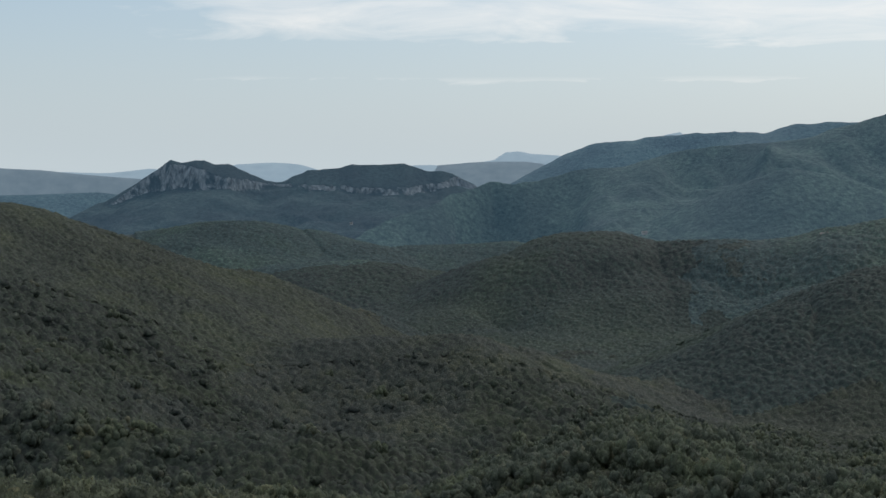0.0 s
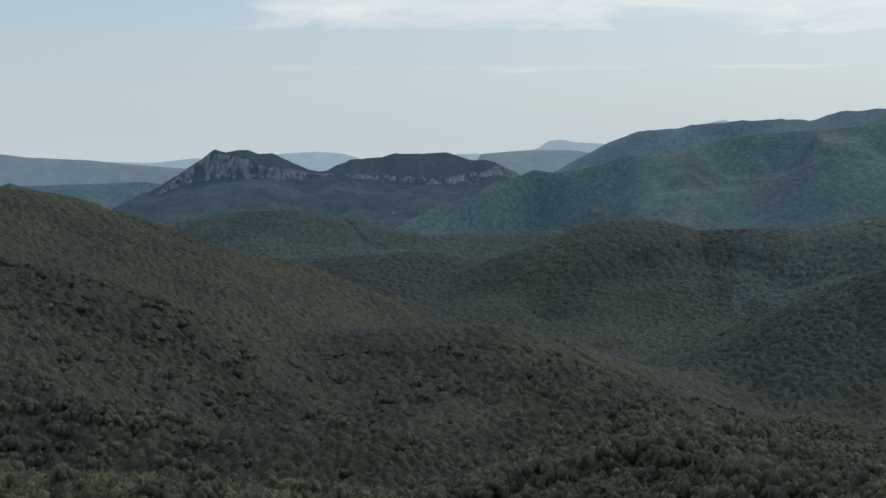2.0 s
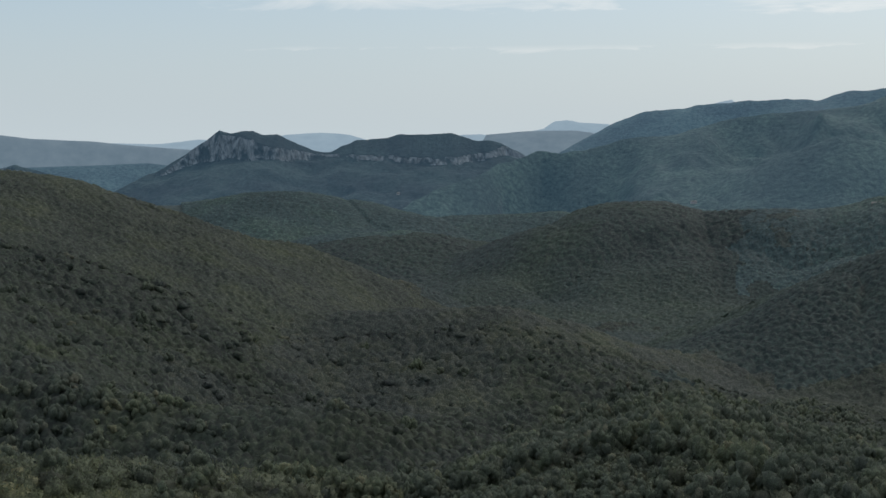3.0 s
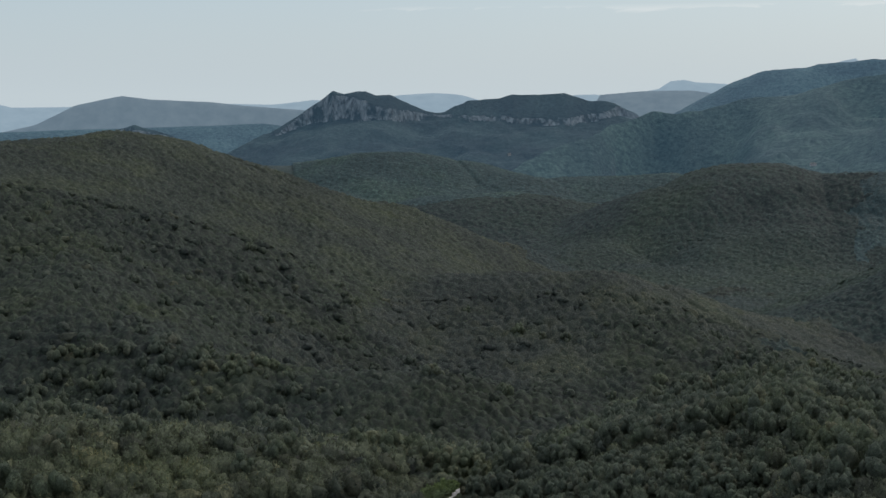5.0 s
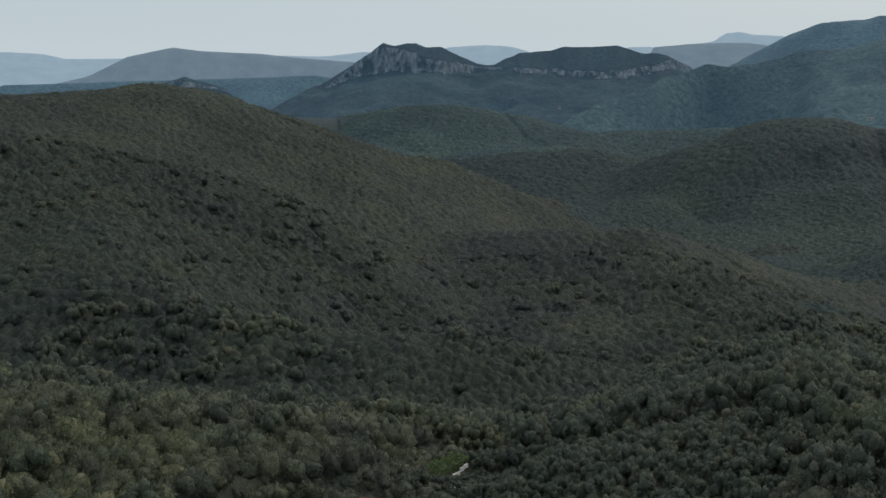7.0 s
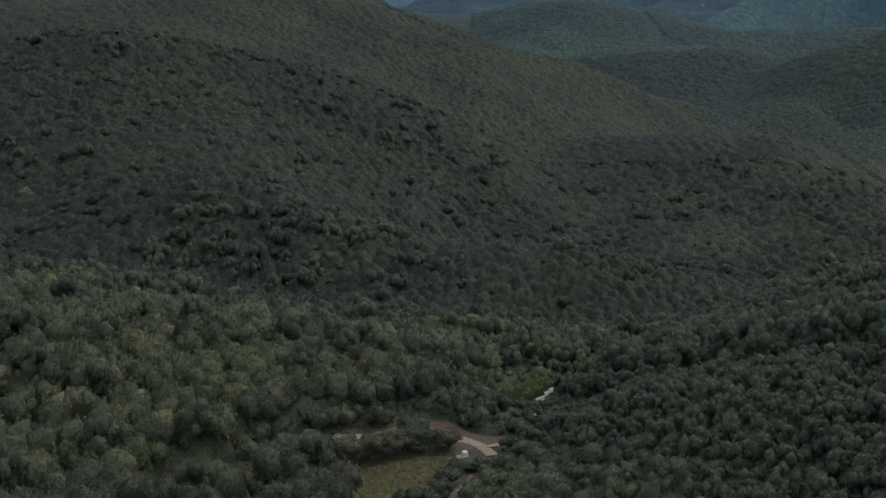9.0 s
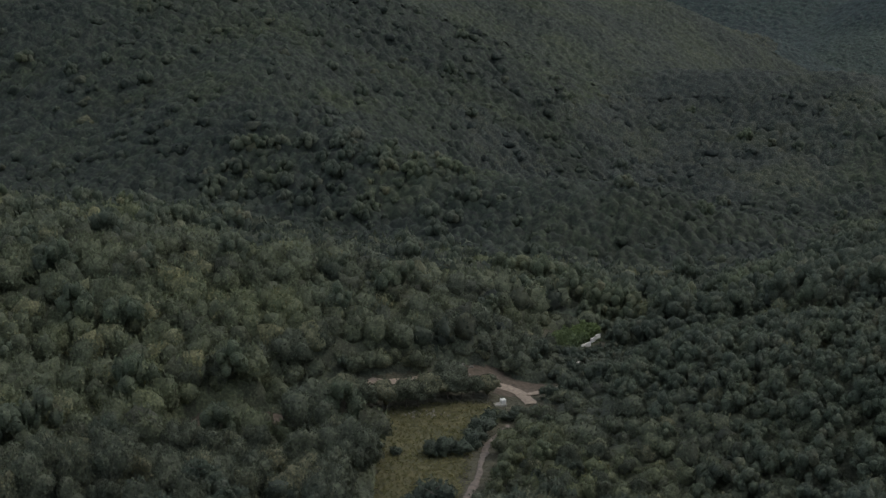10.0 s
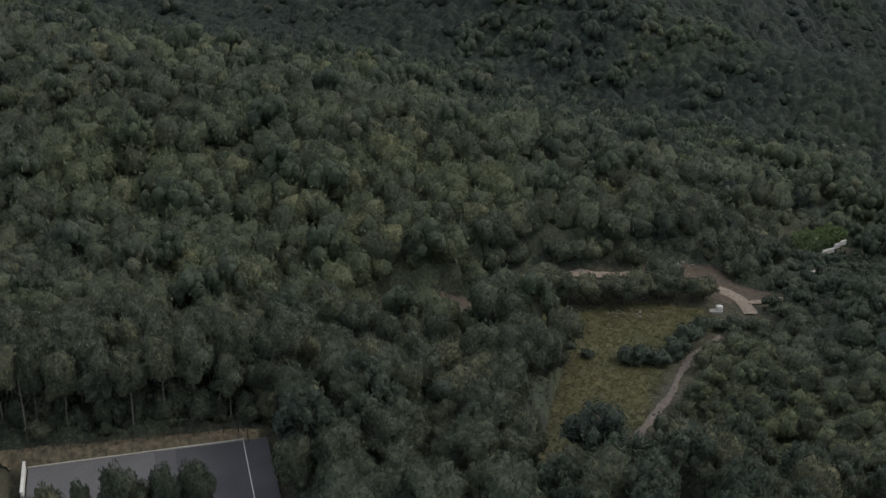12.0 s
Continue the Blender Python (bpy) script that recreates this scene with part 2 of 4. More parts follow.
M_FLANK = rock_and_scrub("hazy_flank_scrub", (0.011, 0.028, 0.044), (0.12, 0.13, 0.14), ((0.012, 0.024, 0.028), (0.068, 0.100, 0.093)))


# far ranges: pale blue emission stands in for the haze over them
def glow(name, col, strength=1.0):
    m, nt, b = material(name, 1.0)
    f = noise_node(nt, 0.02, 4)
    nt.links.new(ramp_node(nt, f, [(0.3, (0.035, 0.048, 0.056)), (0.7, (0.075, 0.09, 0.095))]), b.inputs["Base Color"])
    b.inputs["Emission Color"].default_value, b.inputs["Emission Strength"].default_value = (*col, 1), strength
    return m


M_FAR1 = glow("hazy_far_range", (0.098, 0.142, 0.182))
M_FAR2 = glow("hazy_farthest_range", (0.215, 0.295, 0.365))


# ---- land ----
def lattice(ix, iy, seed):
    v = np.sin(ix * 127.1 + iy * 311.7 + seed * 74.7) * 43758.5453
    return v - np.floor(v)


def value_noise(x, y, seed=0):
    ix, iy = np.floor(x), np.floor(y)
    u, v = x - ix, y - iy
    u, v = u * u * (3 - 2 * u), v * v * (3 - 2 * v)
    a, b = lattice(ix, iy, seed), lattice(ix + 1, iy, seed)
    c, d = lattice(ix, iy + 1, seed), lattice(ix + 1, iy + 1, seed)
    return (a + (b - a) * u) * (1 - v) + (c + (d - c) * u) * v - 0.5


def fbm(x, y, scale, octaves=4, seed=0):
    s, amp = 0.0, 1.0
    for k in range(octaves):
        s = s + amp * value_noise(x / scale * 2**k + 17.3 * k, y / scale * 2**k - 9.1 * k, seed + k)
        amp *= 0.5
    return s


COURT_O, COURT_U, COURT_V = Vector((-65.3, 147.6)), Vector((0.675, 0.738)), Vector((0.738, -0.675))
COURT_L, COURT_Z = 22.5, 16.8


def court_uv(x, y):
    px, py = x - COURT_O.x, y - COURT_O.y
    return px * COURT_U.x + py * COURT_U.y, px * COURT_V.x + py * COURT_V.y


RIDGES = []


def ridge(slope, rounding, *crest):
    """A hill by its crest line: the sides fall by slope from it."""
    RIDGES.append((slope, rounding, crest))


# the long hill, its shoulder and its spurs
ridge(0.47, 60, (-640, 560, 71), (-344, 640, 62), (-308, 715, 63), (-291, 770, 64), (-268, 805, 52), (-243, 850, 22), (-193, 928, 0), (-118, 962, -15), (-44, 930, -36))
ridge(0.45, 18, (-225, 845, 11), (-180, 862, 11), (-140, 862, 12), (-112, 862, 0), (-80, 890, -22))
ridge(0.50, 14, (-291, 760, 62), (-229, 560, 20), (-205, 490, 8), (-130, 450, -8), (-46, 448, -11), (30, 470, -33))
ridge(0.40, 18, (-230, 830, 14), (-160, 770, 3), (-109, 702, -5), (8, 705, -8), (40, 712, -17), (80, 714, -42))
# knolls on both sides of the meadow
ridge(0.33, 20, (-260, 190, 44), (-150, 225, 29), (-84, 250, 18))
ridge(0.43, 22, (190, 120, 44), (80, 200, 26), (40, 240, 23), (58, 300, 16), (60, 370, 5), (60, 440, -18))
# the far side of the stream
ridge(0.47, 30, (620, 860, 70), (294, 830, 17), (245, 814, -1), (204, 794, -17), (135, 748, -40))
ridge(0.52, 60, (-44, 1149, -66), (9, 1250, -56), (57, 1329, -36), (103, 1376, -4), (148, 1392, 13), (185, 1388, 14), (228, 1381, 4), (343, 1347, 7), (429, 1333, 23), (560, 1330, 45), (800, 1300, 70))
ridge(0.28, 60, (-800, 1800, 0), (-460, 1843, -22), (-340, 1869, -6), (-283, 1879, -3), (-208, 1889, -13), (-72, 1899, -38), (99, 1897, -40))


ridge(0.30, 40, (-180, 1480, -32), (-95, 1500, -28), (-20, 1500, -40), (60, 1480, -60))


def crest_field(x, y, slope, rounding, crest):
    """The height of a hill's sides, and how far they lie below its crest."""
    best, drop = np.full(x.shape, -1e9), np.zeros(x.shape)
    for (ax, ay, az), (bx, by, bz) in zip(crest, crest[1:]):
        dx, dy = bx - ax, by - ay
        t = np.clip(((x - ax) * dx + (y - ay) * dy) / (dx * dx + dy * dy), 0, 1)
        d = np.hypot(x - ax - t * dx, y - ay - t * dy)
        fall = slope * (np.sqrt(d * d + rounding * rounding) - rounding)
        z = az + (bz - az) * t - fall
        drop = np.where(z > best, fall, drop)
        best = np.maximum(best, z)
    return best, drop


def land(x, y):
    """The height of the ground."""
    x, y = np.asarray(x, float), np.asarray(y, float)
    floor_z = np.interp(y, [0, 150, 165, 190, 218, 248, 285, 350, 440, 560, 700, 1000, 1400, 2000, 2600, 3300, 5000], [22, 18, 17, 12.6, 9.3, 2.3, -1.4, -13.5, -27, -47, -59, -74, -66, -58, -90, -120, -150])
    k = 2.6
    sides = [crest_field(x, y, *r) for r in RIDGES]
    fields = [floor_z] + [f for f, _ in sides]
    top = np.max(fields, axis=0)
    weight = [np.exp((f - top) / 9) for f in fields]
    below = sum(w * d for w, (_, d) in zip(weight[1:], sides)) / sum(weight)
    z = top + k * np.log(sum(np.exp((f - top) / k) for f in fields)) - 0.3
    rough = np.clip((np.hypot(x - 10, y - 200) - 60) / 250, 0, 1)
    z = z + rough * (7 * fbm(x, y, 120, 4, 3)) + (0.15 + 0.5 * rough) * fbm(x, y, 14, 2, 9)
    # gullies run down the sides below the crests
    far = np.clip((y - 350) / 700, 0, 1)
    gully = np.clip(1 - 4.0 * np.abs(fbm(x, y, 190, 3, 21)), 0, 1)
    z = z + np.clip((y - 1450) / 300, 0, 1) * 16 * fbm(x, y, 320, 2, 55)
    z = z - (3 + 6 * far) * np.clip((y - 330) / 100, 0, 1) * gully * np.clip(below / 24, 0, 1)
    # the court is cut level into the slope
    u, v = court_uv(x, y)
    out = np.maximum(np.maximum(-1.5 - u, u - COURT_L - 4.5), np.maximum(-0.2 - v, v - 36))
    cut = np.clip(1 - out / 1.5, 0, 1)
    return z * (1 - cut) + (COURT_Z - 0.7) * cut


def mesh_from(name, verts, faces, mat, smooth=True):
    me = bpy.data.meshes.new(name)
    verts, faces = np.asarray(verts, np.float32), np.asarray(faces, np.int32)
    n = faces.shape[1]
    me.vertices.add(len(verts))
    me.vertices.foreach_set("co", verts.ravel())
    me.loops.add(faces.size)
    me.loops.foreach_set("vertex_index", faces.ravel())
    me.polygons.add(len(faces))
    me.polygons.foreach_set("loop_start", np.arange(0, faces.size, n, dtype=np.int32))
    me.polygons.foreach_set("use_smooth", np.full(len(faces), smooth))
    me.update(calc_edges=True)
    me.materials.append(mat)
    return me


def grid_faces(rows, cols, wrap=False):
    i = np.arange(rows - 1)[:, None] * cols
    j = np.arange(cols if wrap else cols - 1)[None]
    k = (j + 1) % cols
    return np.stack([i + j, i + k, i + cols + k, i + cols + j], -1).reshape(-1, 4)


def ground_sheet():
    az = np.radians(np.r_[np.arange(-30, 66, 0.65), np.arange(66, 330, 4.0)])
    r = np.r_[0.5, 8 * np.exp(np.linspace(0, math.log(100 / 8), 22))[:-1], np.linspace(100, 290, 110)[:-1], 290 * np.exp(np.linspace(0, math.log(4930 / 290), 170))]
    x = 15 - np.sin(az)[None] * r[:, None]
    y = 30 + np.cos(az)[None] * r[:, None]
    v = np.stack([x, y, land(x, y)], -1).reshape(-1, 3)
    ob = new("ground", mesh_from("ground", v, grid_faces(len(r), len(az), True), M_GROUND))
    # farther belts carry haze in their colour; the valley also glows
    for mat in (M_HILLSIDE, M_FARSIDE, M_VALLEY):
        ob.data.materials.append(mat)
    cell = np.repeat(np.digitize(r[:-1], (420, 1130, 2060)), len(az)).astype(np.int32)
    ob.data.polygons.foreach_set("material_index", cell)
    return tagged(ob, "wooded hill ground of dark scrub and dry soil", "ground", kind="structure")


ground_sheet()


def mountain_range(name, crest, mat, label, slope=0.35, foot=-110, bands=None, step=8.0, rough=14.0, seed=0, run=0.3):
    """A range by its crest. bands: stations along it in metres, with the height of the cliff's edge and of the cliff there."""
    c = np.array(crest, float)
    for end, inner in ((0, 1), (-1, -2)):        # both ends run down to the foot
        way = (c[end, :2] - c[inner, :2]) / np.hypot(*(c[end, :2] - c[inner, :2]))
        far = (c[end, 2] - foot + 30) / run
        c = np.vstack(([*(c[0, :2] + way * far), foot - 30], c)) if end == 0 else np.vstack((c, [*(c[-1, :2] + way * far), foot - 30]))
    first = np.hypot(*(c[1, :2] - c[0, :2]))
    s = np.r_[0, np.cumsum(np.hypot(*np.diff(c[:, :2], axis=0).T))]
    u = np.linspace(0, s[-1], int(s[-1] / step) + 2)
    cx, cy, cz = (np.interp(u, s, c[:, k]) for k in range(3))
    chord = (c[-2, :2] - c[1, :2]) / np.hypot(*(c[-2, :2] - c[1, :2]))
    nx, ny = np.full(u.shape, chord[1]), np.full(u.shape, -chord[0])           # towards the valley

    def eased(q, metres):
        half = max(2, int(metres / step))
        k = np.hanning(2 * half + 3)[1:-1]
        return np.convolve(np.pad(q, half, mode="edge"), k / k.sum(), "valid")

    broad, broader = eased(cz, 70)[:, None], eased(cz, 260)[:, None]
    cz = cz + rough * (0.5 if bands else 0.2) * fbm(u, 0 * u, 44, 4, seed)
    deep = (c[:, 2].max() - foot) / slope + 150
    v = np.r_[-np.linspace(1, 0, 14)[:-1] ** 2 * deep * 0.5, np.linspace(0, 1, 84) ** 1.5 * deep]
    U, V = np.meshgrid(u, v, indexing="ij")
    spur = 0.32 - 2.6 * np.abs(fbm(U + 0.35 * V, V * 0.22, 420, 3, seed + 9))          # spurs with sharp hollows between them
    gully = spur + 0.35 * fbm(U, V * 0.5, 120, 4, seed + 5)
    d = np.abs(V)
    e1, e2 = np.clip(d / 70, 0, 1), np.clip(d / 320, 0, 1)
    ease = (cz[:, None] * (1 - e1) + broad * e1) * (1 - e2) + broader * e2
    if bands:
        at, edge_z, tall = (np.array(q, float) for q in zip(*bands))
        edge = np.interp(u, at + first, edge_z)[:, None] + 6 * fbm(U, V, 45, 3, seed + 8)
        start = np.maximum(cz - np.interp(u, at + first, edge_z), 2) / 0.5
        talus = eased(np.interp(u, at + first, edge_z - tall), 45)[:, None] - slope * (d - eased(start, 45)[:, None]) + 16 * fbm(U, V, 70, 3, seed + 6)
        talus = np.minimum(talus, eased(cz, 120)[:, None] + 4)
        top = cz[:, None] - 0.5 * d
        under = np.maximum(V - np.maximum(cz[:, None] - edge, 2) / 0.5, 0)
        ledge = 4 * fbm(U, V * 2, 18, 3, seed + 2)
        Z = np.maximum(top - 2.2 * under - ledge * (under > 0), talus)
        Z = np.where(V < 0, cz[:, None] - 0.4 * d, Z)
    else:
        Z = ease - slope * (np.sqrt(d * d + 400) - 20)
    Z = Z + np.clip(V / 200, 0, 1) * rough * gully * 2.6
    Z = np.where(d > deep * 0.97, foot - 30, np.maximum(Z, foot - 30))
    X, Y = cx[:, None] + nx[:, None] * V, cy[:, None] + ny[:, None] * V
    verts = np.stack([X, Y, Z], -1).reshape(-1, 3)
    ob = new(name, mesh_from(name, verts, grid_faces(len(u), len(v)), mat))
    return tagged(ob, label, "mountain", kind="structure")


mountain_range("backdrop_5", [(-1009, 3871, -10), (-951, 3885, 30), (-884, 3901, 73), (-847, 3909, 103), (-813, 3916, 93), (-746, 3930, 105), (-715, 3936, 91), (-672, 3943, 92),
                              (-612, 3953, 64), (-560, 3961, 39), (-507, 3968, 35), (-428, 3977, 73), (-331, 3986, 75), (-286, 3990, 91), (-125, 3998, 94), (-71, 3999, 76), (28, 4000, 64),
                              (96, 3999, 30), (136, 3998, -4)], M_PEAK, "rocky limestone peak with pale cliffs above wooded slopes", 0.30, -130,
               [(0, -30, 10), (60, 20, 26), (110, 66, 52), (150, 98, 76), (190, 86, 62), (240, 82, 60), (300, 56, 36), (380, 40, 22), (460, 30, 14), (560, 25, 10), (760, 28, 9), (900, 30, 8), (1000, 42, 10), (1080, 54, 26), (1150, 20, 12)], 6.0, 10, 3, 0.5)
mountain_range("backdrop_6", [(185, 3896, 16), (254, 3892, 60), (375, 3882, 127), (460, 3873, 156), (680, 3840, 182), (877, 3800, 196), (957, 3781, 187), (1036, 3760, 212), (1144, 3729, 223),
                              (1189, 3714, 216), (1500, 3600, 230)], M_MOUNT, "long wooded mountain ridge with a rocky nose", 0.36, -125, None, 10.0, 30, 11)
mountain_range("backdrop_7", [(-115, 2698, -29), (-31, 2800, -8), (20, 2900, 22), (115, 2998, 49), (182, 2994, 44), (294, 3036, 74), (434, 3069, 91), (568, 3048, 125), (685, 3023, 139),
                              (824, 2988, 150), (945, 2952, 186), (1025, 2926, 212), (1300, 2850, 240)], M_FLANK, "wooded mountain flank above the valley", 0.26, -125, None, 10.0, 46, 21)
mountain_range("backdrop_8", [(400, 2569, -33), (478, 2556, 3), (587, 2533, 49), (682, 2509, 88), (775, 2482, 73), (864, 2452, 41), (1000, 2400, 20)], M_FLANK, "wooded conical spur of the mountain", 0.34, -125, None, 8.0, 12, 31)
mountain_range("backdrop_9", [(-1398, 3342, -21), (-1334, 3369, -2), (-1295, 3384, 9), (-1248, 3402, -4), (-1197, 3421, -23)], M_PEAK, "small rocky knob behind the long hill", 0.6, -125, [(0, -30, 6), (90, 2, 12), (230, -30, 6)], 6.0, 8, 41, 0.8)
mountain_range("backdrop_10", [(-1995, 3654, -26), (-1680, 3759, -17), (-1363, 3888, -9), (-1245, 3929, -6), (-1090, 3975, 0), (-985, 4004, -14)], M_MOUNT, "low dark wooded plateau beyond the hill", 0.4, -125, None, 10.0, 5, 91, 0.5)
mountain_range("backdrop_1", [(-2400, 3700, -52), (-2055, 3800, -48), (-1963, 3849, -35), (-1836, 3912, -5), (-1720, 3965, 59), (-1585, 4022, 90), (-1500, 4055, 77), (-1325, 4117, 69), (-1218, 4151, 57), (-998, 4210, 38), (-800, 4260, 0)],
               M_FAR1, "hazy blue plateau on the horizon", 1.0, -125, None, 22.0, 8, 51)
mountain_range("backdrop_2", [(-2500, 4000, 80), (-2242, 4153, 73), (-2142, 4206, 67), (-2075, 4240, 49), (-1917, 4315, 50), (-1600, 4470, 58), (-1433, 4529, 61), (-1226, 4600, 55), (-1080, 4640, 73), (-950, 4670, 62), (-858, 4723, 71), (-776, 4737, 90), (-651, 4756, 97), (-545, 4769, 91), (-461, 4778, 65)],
               M_FAR2, "far range on the horizon, haze put in as a pale blue glow", 0.4, -125, None, 22.0, 6, 61)
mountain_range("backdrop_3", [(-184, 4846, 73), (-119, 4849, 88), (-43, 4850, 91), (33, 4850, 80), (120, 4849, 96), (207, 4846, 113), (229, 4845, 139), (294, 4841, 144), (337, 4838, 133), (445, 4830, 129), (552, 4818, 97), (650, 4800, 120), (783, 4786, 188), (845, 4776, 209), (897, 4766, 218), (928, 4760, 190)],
               M_FAR2, "far mesa on the horizon, haze put in as a pale blue glow", 0.4, -125, None, 22.0, 6, 71)
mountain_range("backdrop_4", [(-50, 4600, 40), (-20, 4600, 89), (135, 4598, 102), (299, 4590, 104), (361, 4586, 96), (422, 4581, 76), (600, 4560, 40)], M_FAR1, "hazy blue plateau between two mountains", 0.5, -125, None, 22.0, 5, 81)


# ---- the valley: clearings, lanes and the court ----
MEADOW = [(-45.8, 222.6), (-41.6, 229.6), (-35.6, 236.6), (-28.6, 243.4), (-26.4, 241.9), (-25.4, 238.4), (-24.9, 227.2), (-22.6, 217.2), (-19.5, 204.0), (-18.2, 197.4), (-18.4, 191.3), (-18.4, 186.9), (-16.5, 178.5), (-15.0, 168.0), (-21.0, 165.0), (-22.5, 175.5), (-25.9, 185.3), (-28.4, 193.7), (-32.5, 203.2), (-35.2, 210.3), (-41.2, 212.8), (-44.6, 216.4)]
CLEARING = [(-66.0, 208.0), (-66.4, 214.0), (-59.0, 218.0), (-53.0, 220.0), (-50.0, 216.0), (-54.5, 211.5), (-59.9, 207.8)]
BARE = [(-40.0, 245.5), (-40.6, 249.6), (-39.0, 252.8), (-35.6, 256.0), (-31.8, 259.2), (-27.7, 255.6), (-21.2, 256.7), (-22.0, 252.0), (-25.4, 247.8), (-32.5, 246.5)]
TRACK = [(-22.6, 235.0), (-22.5, 232.7), (-22.4, 229.4), (-22.5, 223.9), (-20.9, 216.2), (-19.4, 209.3), (-18.7, 203.7), (-18.2, 198.5), (-16.6, 192.6), (-12.5, 187.5), (-5.7, 181.5), (3.0, 170.7)]
LANE = [(-54.0, 224.0), (-51.2, 230.0), (-49.4, 233.3), (-45.4, 237.3), (-42.2, 240.9), (-37.3, 246.0), (-33.9, 249.2), (-31.4, 250.4), (-28.5, 251.4), (-26.0, 250.6), (-23.4, 248.2), (-21.6, 244.9)]
SPUR = [(-24.2, 249.2), (-22.3, 250.6), (-20.4, 253.1), (-18.3, 255.6)]
TERRACE = [(-32, 294), (-17, 294), (-17, 286), (-22, 277), (-31, 281)]
HEDGEROW = [(-46.0, 221.0), (-51.0, 228.0), (-49.0, 232.0), (-42.0, 239.0), (-36.0, 246.0), (-28.0, 250.0), (-21.5, 246.0), (-25.5, 239.0)]       # between the meadow and the lane


def inside(x, y, poly):
    hit = np.zeros(np.shape(x), bool)
    for (ax, ay), (bx, by) in zip(poly, poly[1:] + poly[:1]):
        cross = ((ay > y) != (by > y)) & (x < (bx - ax) * (y - ay) / ((by - ay) or 1e-9) + ax)
        hit ^= cross
    return hit


def off_line(x, y, line):
    best = np.full(np.shape(x), 1e9)
    for (ax, ay), (bx, by) in zip(line, line[1:]):
        dx, dy = bx - ax, by - ay
        t = np.clip(((x - ax) * dx + (y - ay) * dy) / (dx * dx + dy * dy), 0, 1)
        best = np.minimum(best, np.hypot(x - ax - t * dx, y - ay - t * dy))
    return best


def open_ground(x, y, room=1.6):
    """Where no tree stands."""
    u, v = court_uv(x, y)
    court = (u > -5) & (u < COURT_L + 4) & (v > -3.2) & (v < 45)
    return inside(x, y, MEADOW) | inside(x, y, CLEARING) | inside(x, y, TERRACE) | inside(x, y, BARE) | inside(x, y, HEDGEROW) | (off_line(x, y, TRACK) < room + 0.4) | (off_line(x, y, LANE) < room + 0.8) | (off_line(x, y, SPUR) < room + 0.8) | (np.hypot(x + 26.3, y - 243) < 3.2) | (np.hypot(x + 20.8, y - 241.6) < 4.4) | court


def patch(name, poly, mat, label, category, lift=0.12, cell=0.8, edge=0.9):
    """A piece of ground cover with a frayed edge, laid on the land."""
    p = np.array(poly)
    gx = np.arange(p[:, 0].min() - 2, p[:, 0].max() + 2, cell)
    gy = np.arange(p[:, 1].min() - 2, p[:, 1].max() + 2, cell)
    X, Y = np.meshgrid(gx, gy, indexing="ij")
    w = edge * 2
    keep = inside(X + w * fbm(X, Y, 3.0, 2, 5), Y + w * fbm(X, Y, 3.0, 2, 7), poly)
    Z = land(X, Y) + lift + 0.12 * fbm(X, Y, 2.5, 2, 4)
    f = grid_faces(len(gx), len(gy))
    f = f[keep.ravel()[f].all(axis=1)]
    used = np.unique(f)
    where = np.zeros(X.size, np.int64)
    where[used] = np.arange(len(used))
    v = np.stack([X, Y, Z], -1).reshape(-1, 3)[used]
    return tagged(new(name, mesh_from(name, v, where[f][:, ::-1], mat)), label, category, kind="structure")


def strip(name, line, width, mat, label, lift=0.2):
    pts = np.array(line, float)
    s = np.r_[0, np.cumsum(np.hypot(*np.diff(pts, axis=0).T))]
    u = np.arange(0, s[-1], 0.7)
    x, y = np.interp(u, s, pts[:, 0]), np.interp(u, s, pts[:, 1])
    k = np.hanning(9)
    k /= k.sum()
    x, y = (np.convolve(np.pad(q, 4, mode="edge"), k, "valid") for q in (x, y))
    tx, ty = np.gradient(x), np.gradient(y)
    n = np.hypot(tx, ty)
    rows = []
    for i, c in enumerate((-0.5, -0.3, -0.17, 0.0, 0.17, 0.3, 0.5)):
        w = width * c * (1 + (0.9 if abs(c) == 0.5 else 0.4) * fbm(u, 0 * u, 2.6, 3, i))
        px, py = x - ty / n * w, y + tx / n * w
        rows.append(np.stack([px, py, land(px, py) + lift - (0.10 if abs(c) == 0.5 else 0.05 if abs(c) == 0.3 else 0)], -1))
    v = np.concatenate(rows)
    return tagged(new(name, mesh_from(name, v, grid_faces(7, len(u))[:, ::-1], mat)), label, "track", kind="structure")


M_GRASS = two_scale("meadow_grass", 0.9, 0.09, [(0.3, (0.050, 0.052, 0.029)), (0.7, (0.104, 0.096, 0.052))],
                    [(0.3, (0.38, 0.42, 0.34)), (0.5, (0.5, 0.5, 0.46)), (0.72, (0.74, 0.68, 0.52))], 0.95, 0.6, 0.3)
M_SOIL = two_scale("bare_soil", 1.5, 0.15, [(0.3, (0.052, 0.043, 0.034)), (0.7, (0.120, 0.098, 0.078))],
                   [(0.3, (0.40, 0.40, 0.38)), (0.7, (0.64, 0.60, 0.56))], 0.95, 0.5, 0.15)
M_LANE = two_scale("pale_gravel", 2.0, 0.2, [(0.3, (0.16, 0.134, 0.110)), (0.7, (0.30, 0.25, 0.205))],
                   [(0.3, (0.42, 0.42, 0.40)), (0.7, (0.62, 0.58, 0.54))], 0.95, 0.4, 0.08)
M_TRACK = two_scale("grey_track", 1.2, 0.12, [(0.3, (0.085, 0.074, 0.064)), (0.7, (0.185, 0.160, 0.140))],
                    [(0.3, (0.40, 0.40, 0.40)), (0.7, (0.62, 0.58, 0.54))], 0.95, 0.4, 0.08)
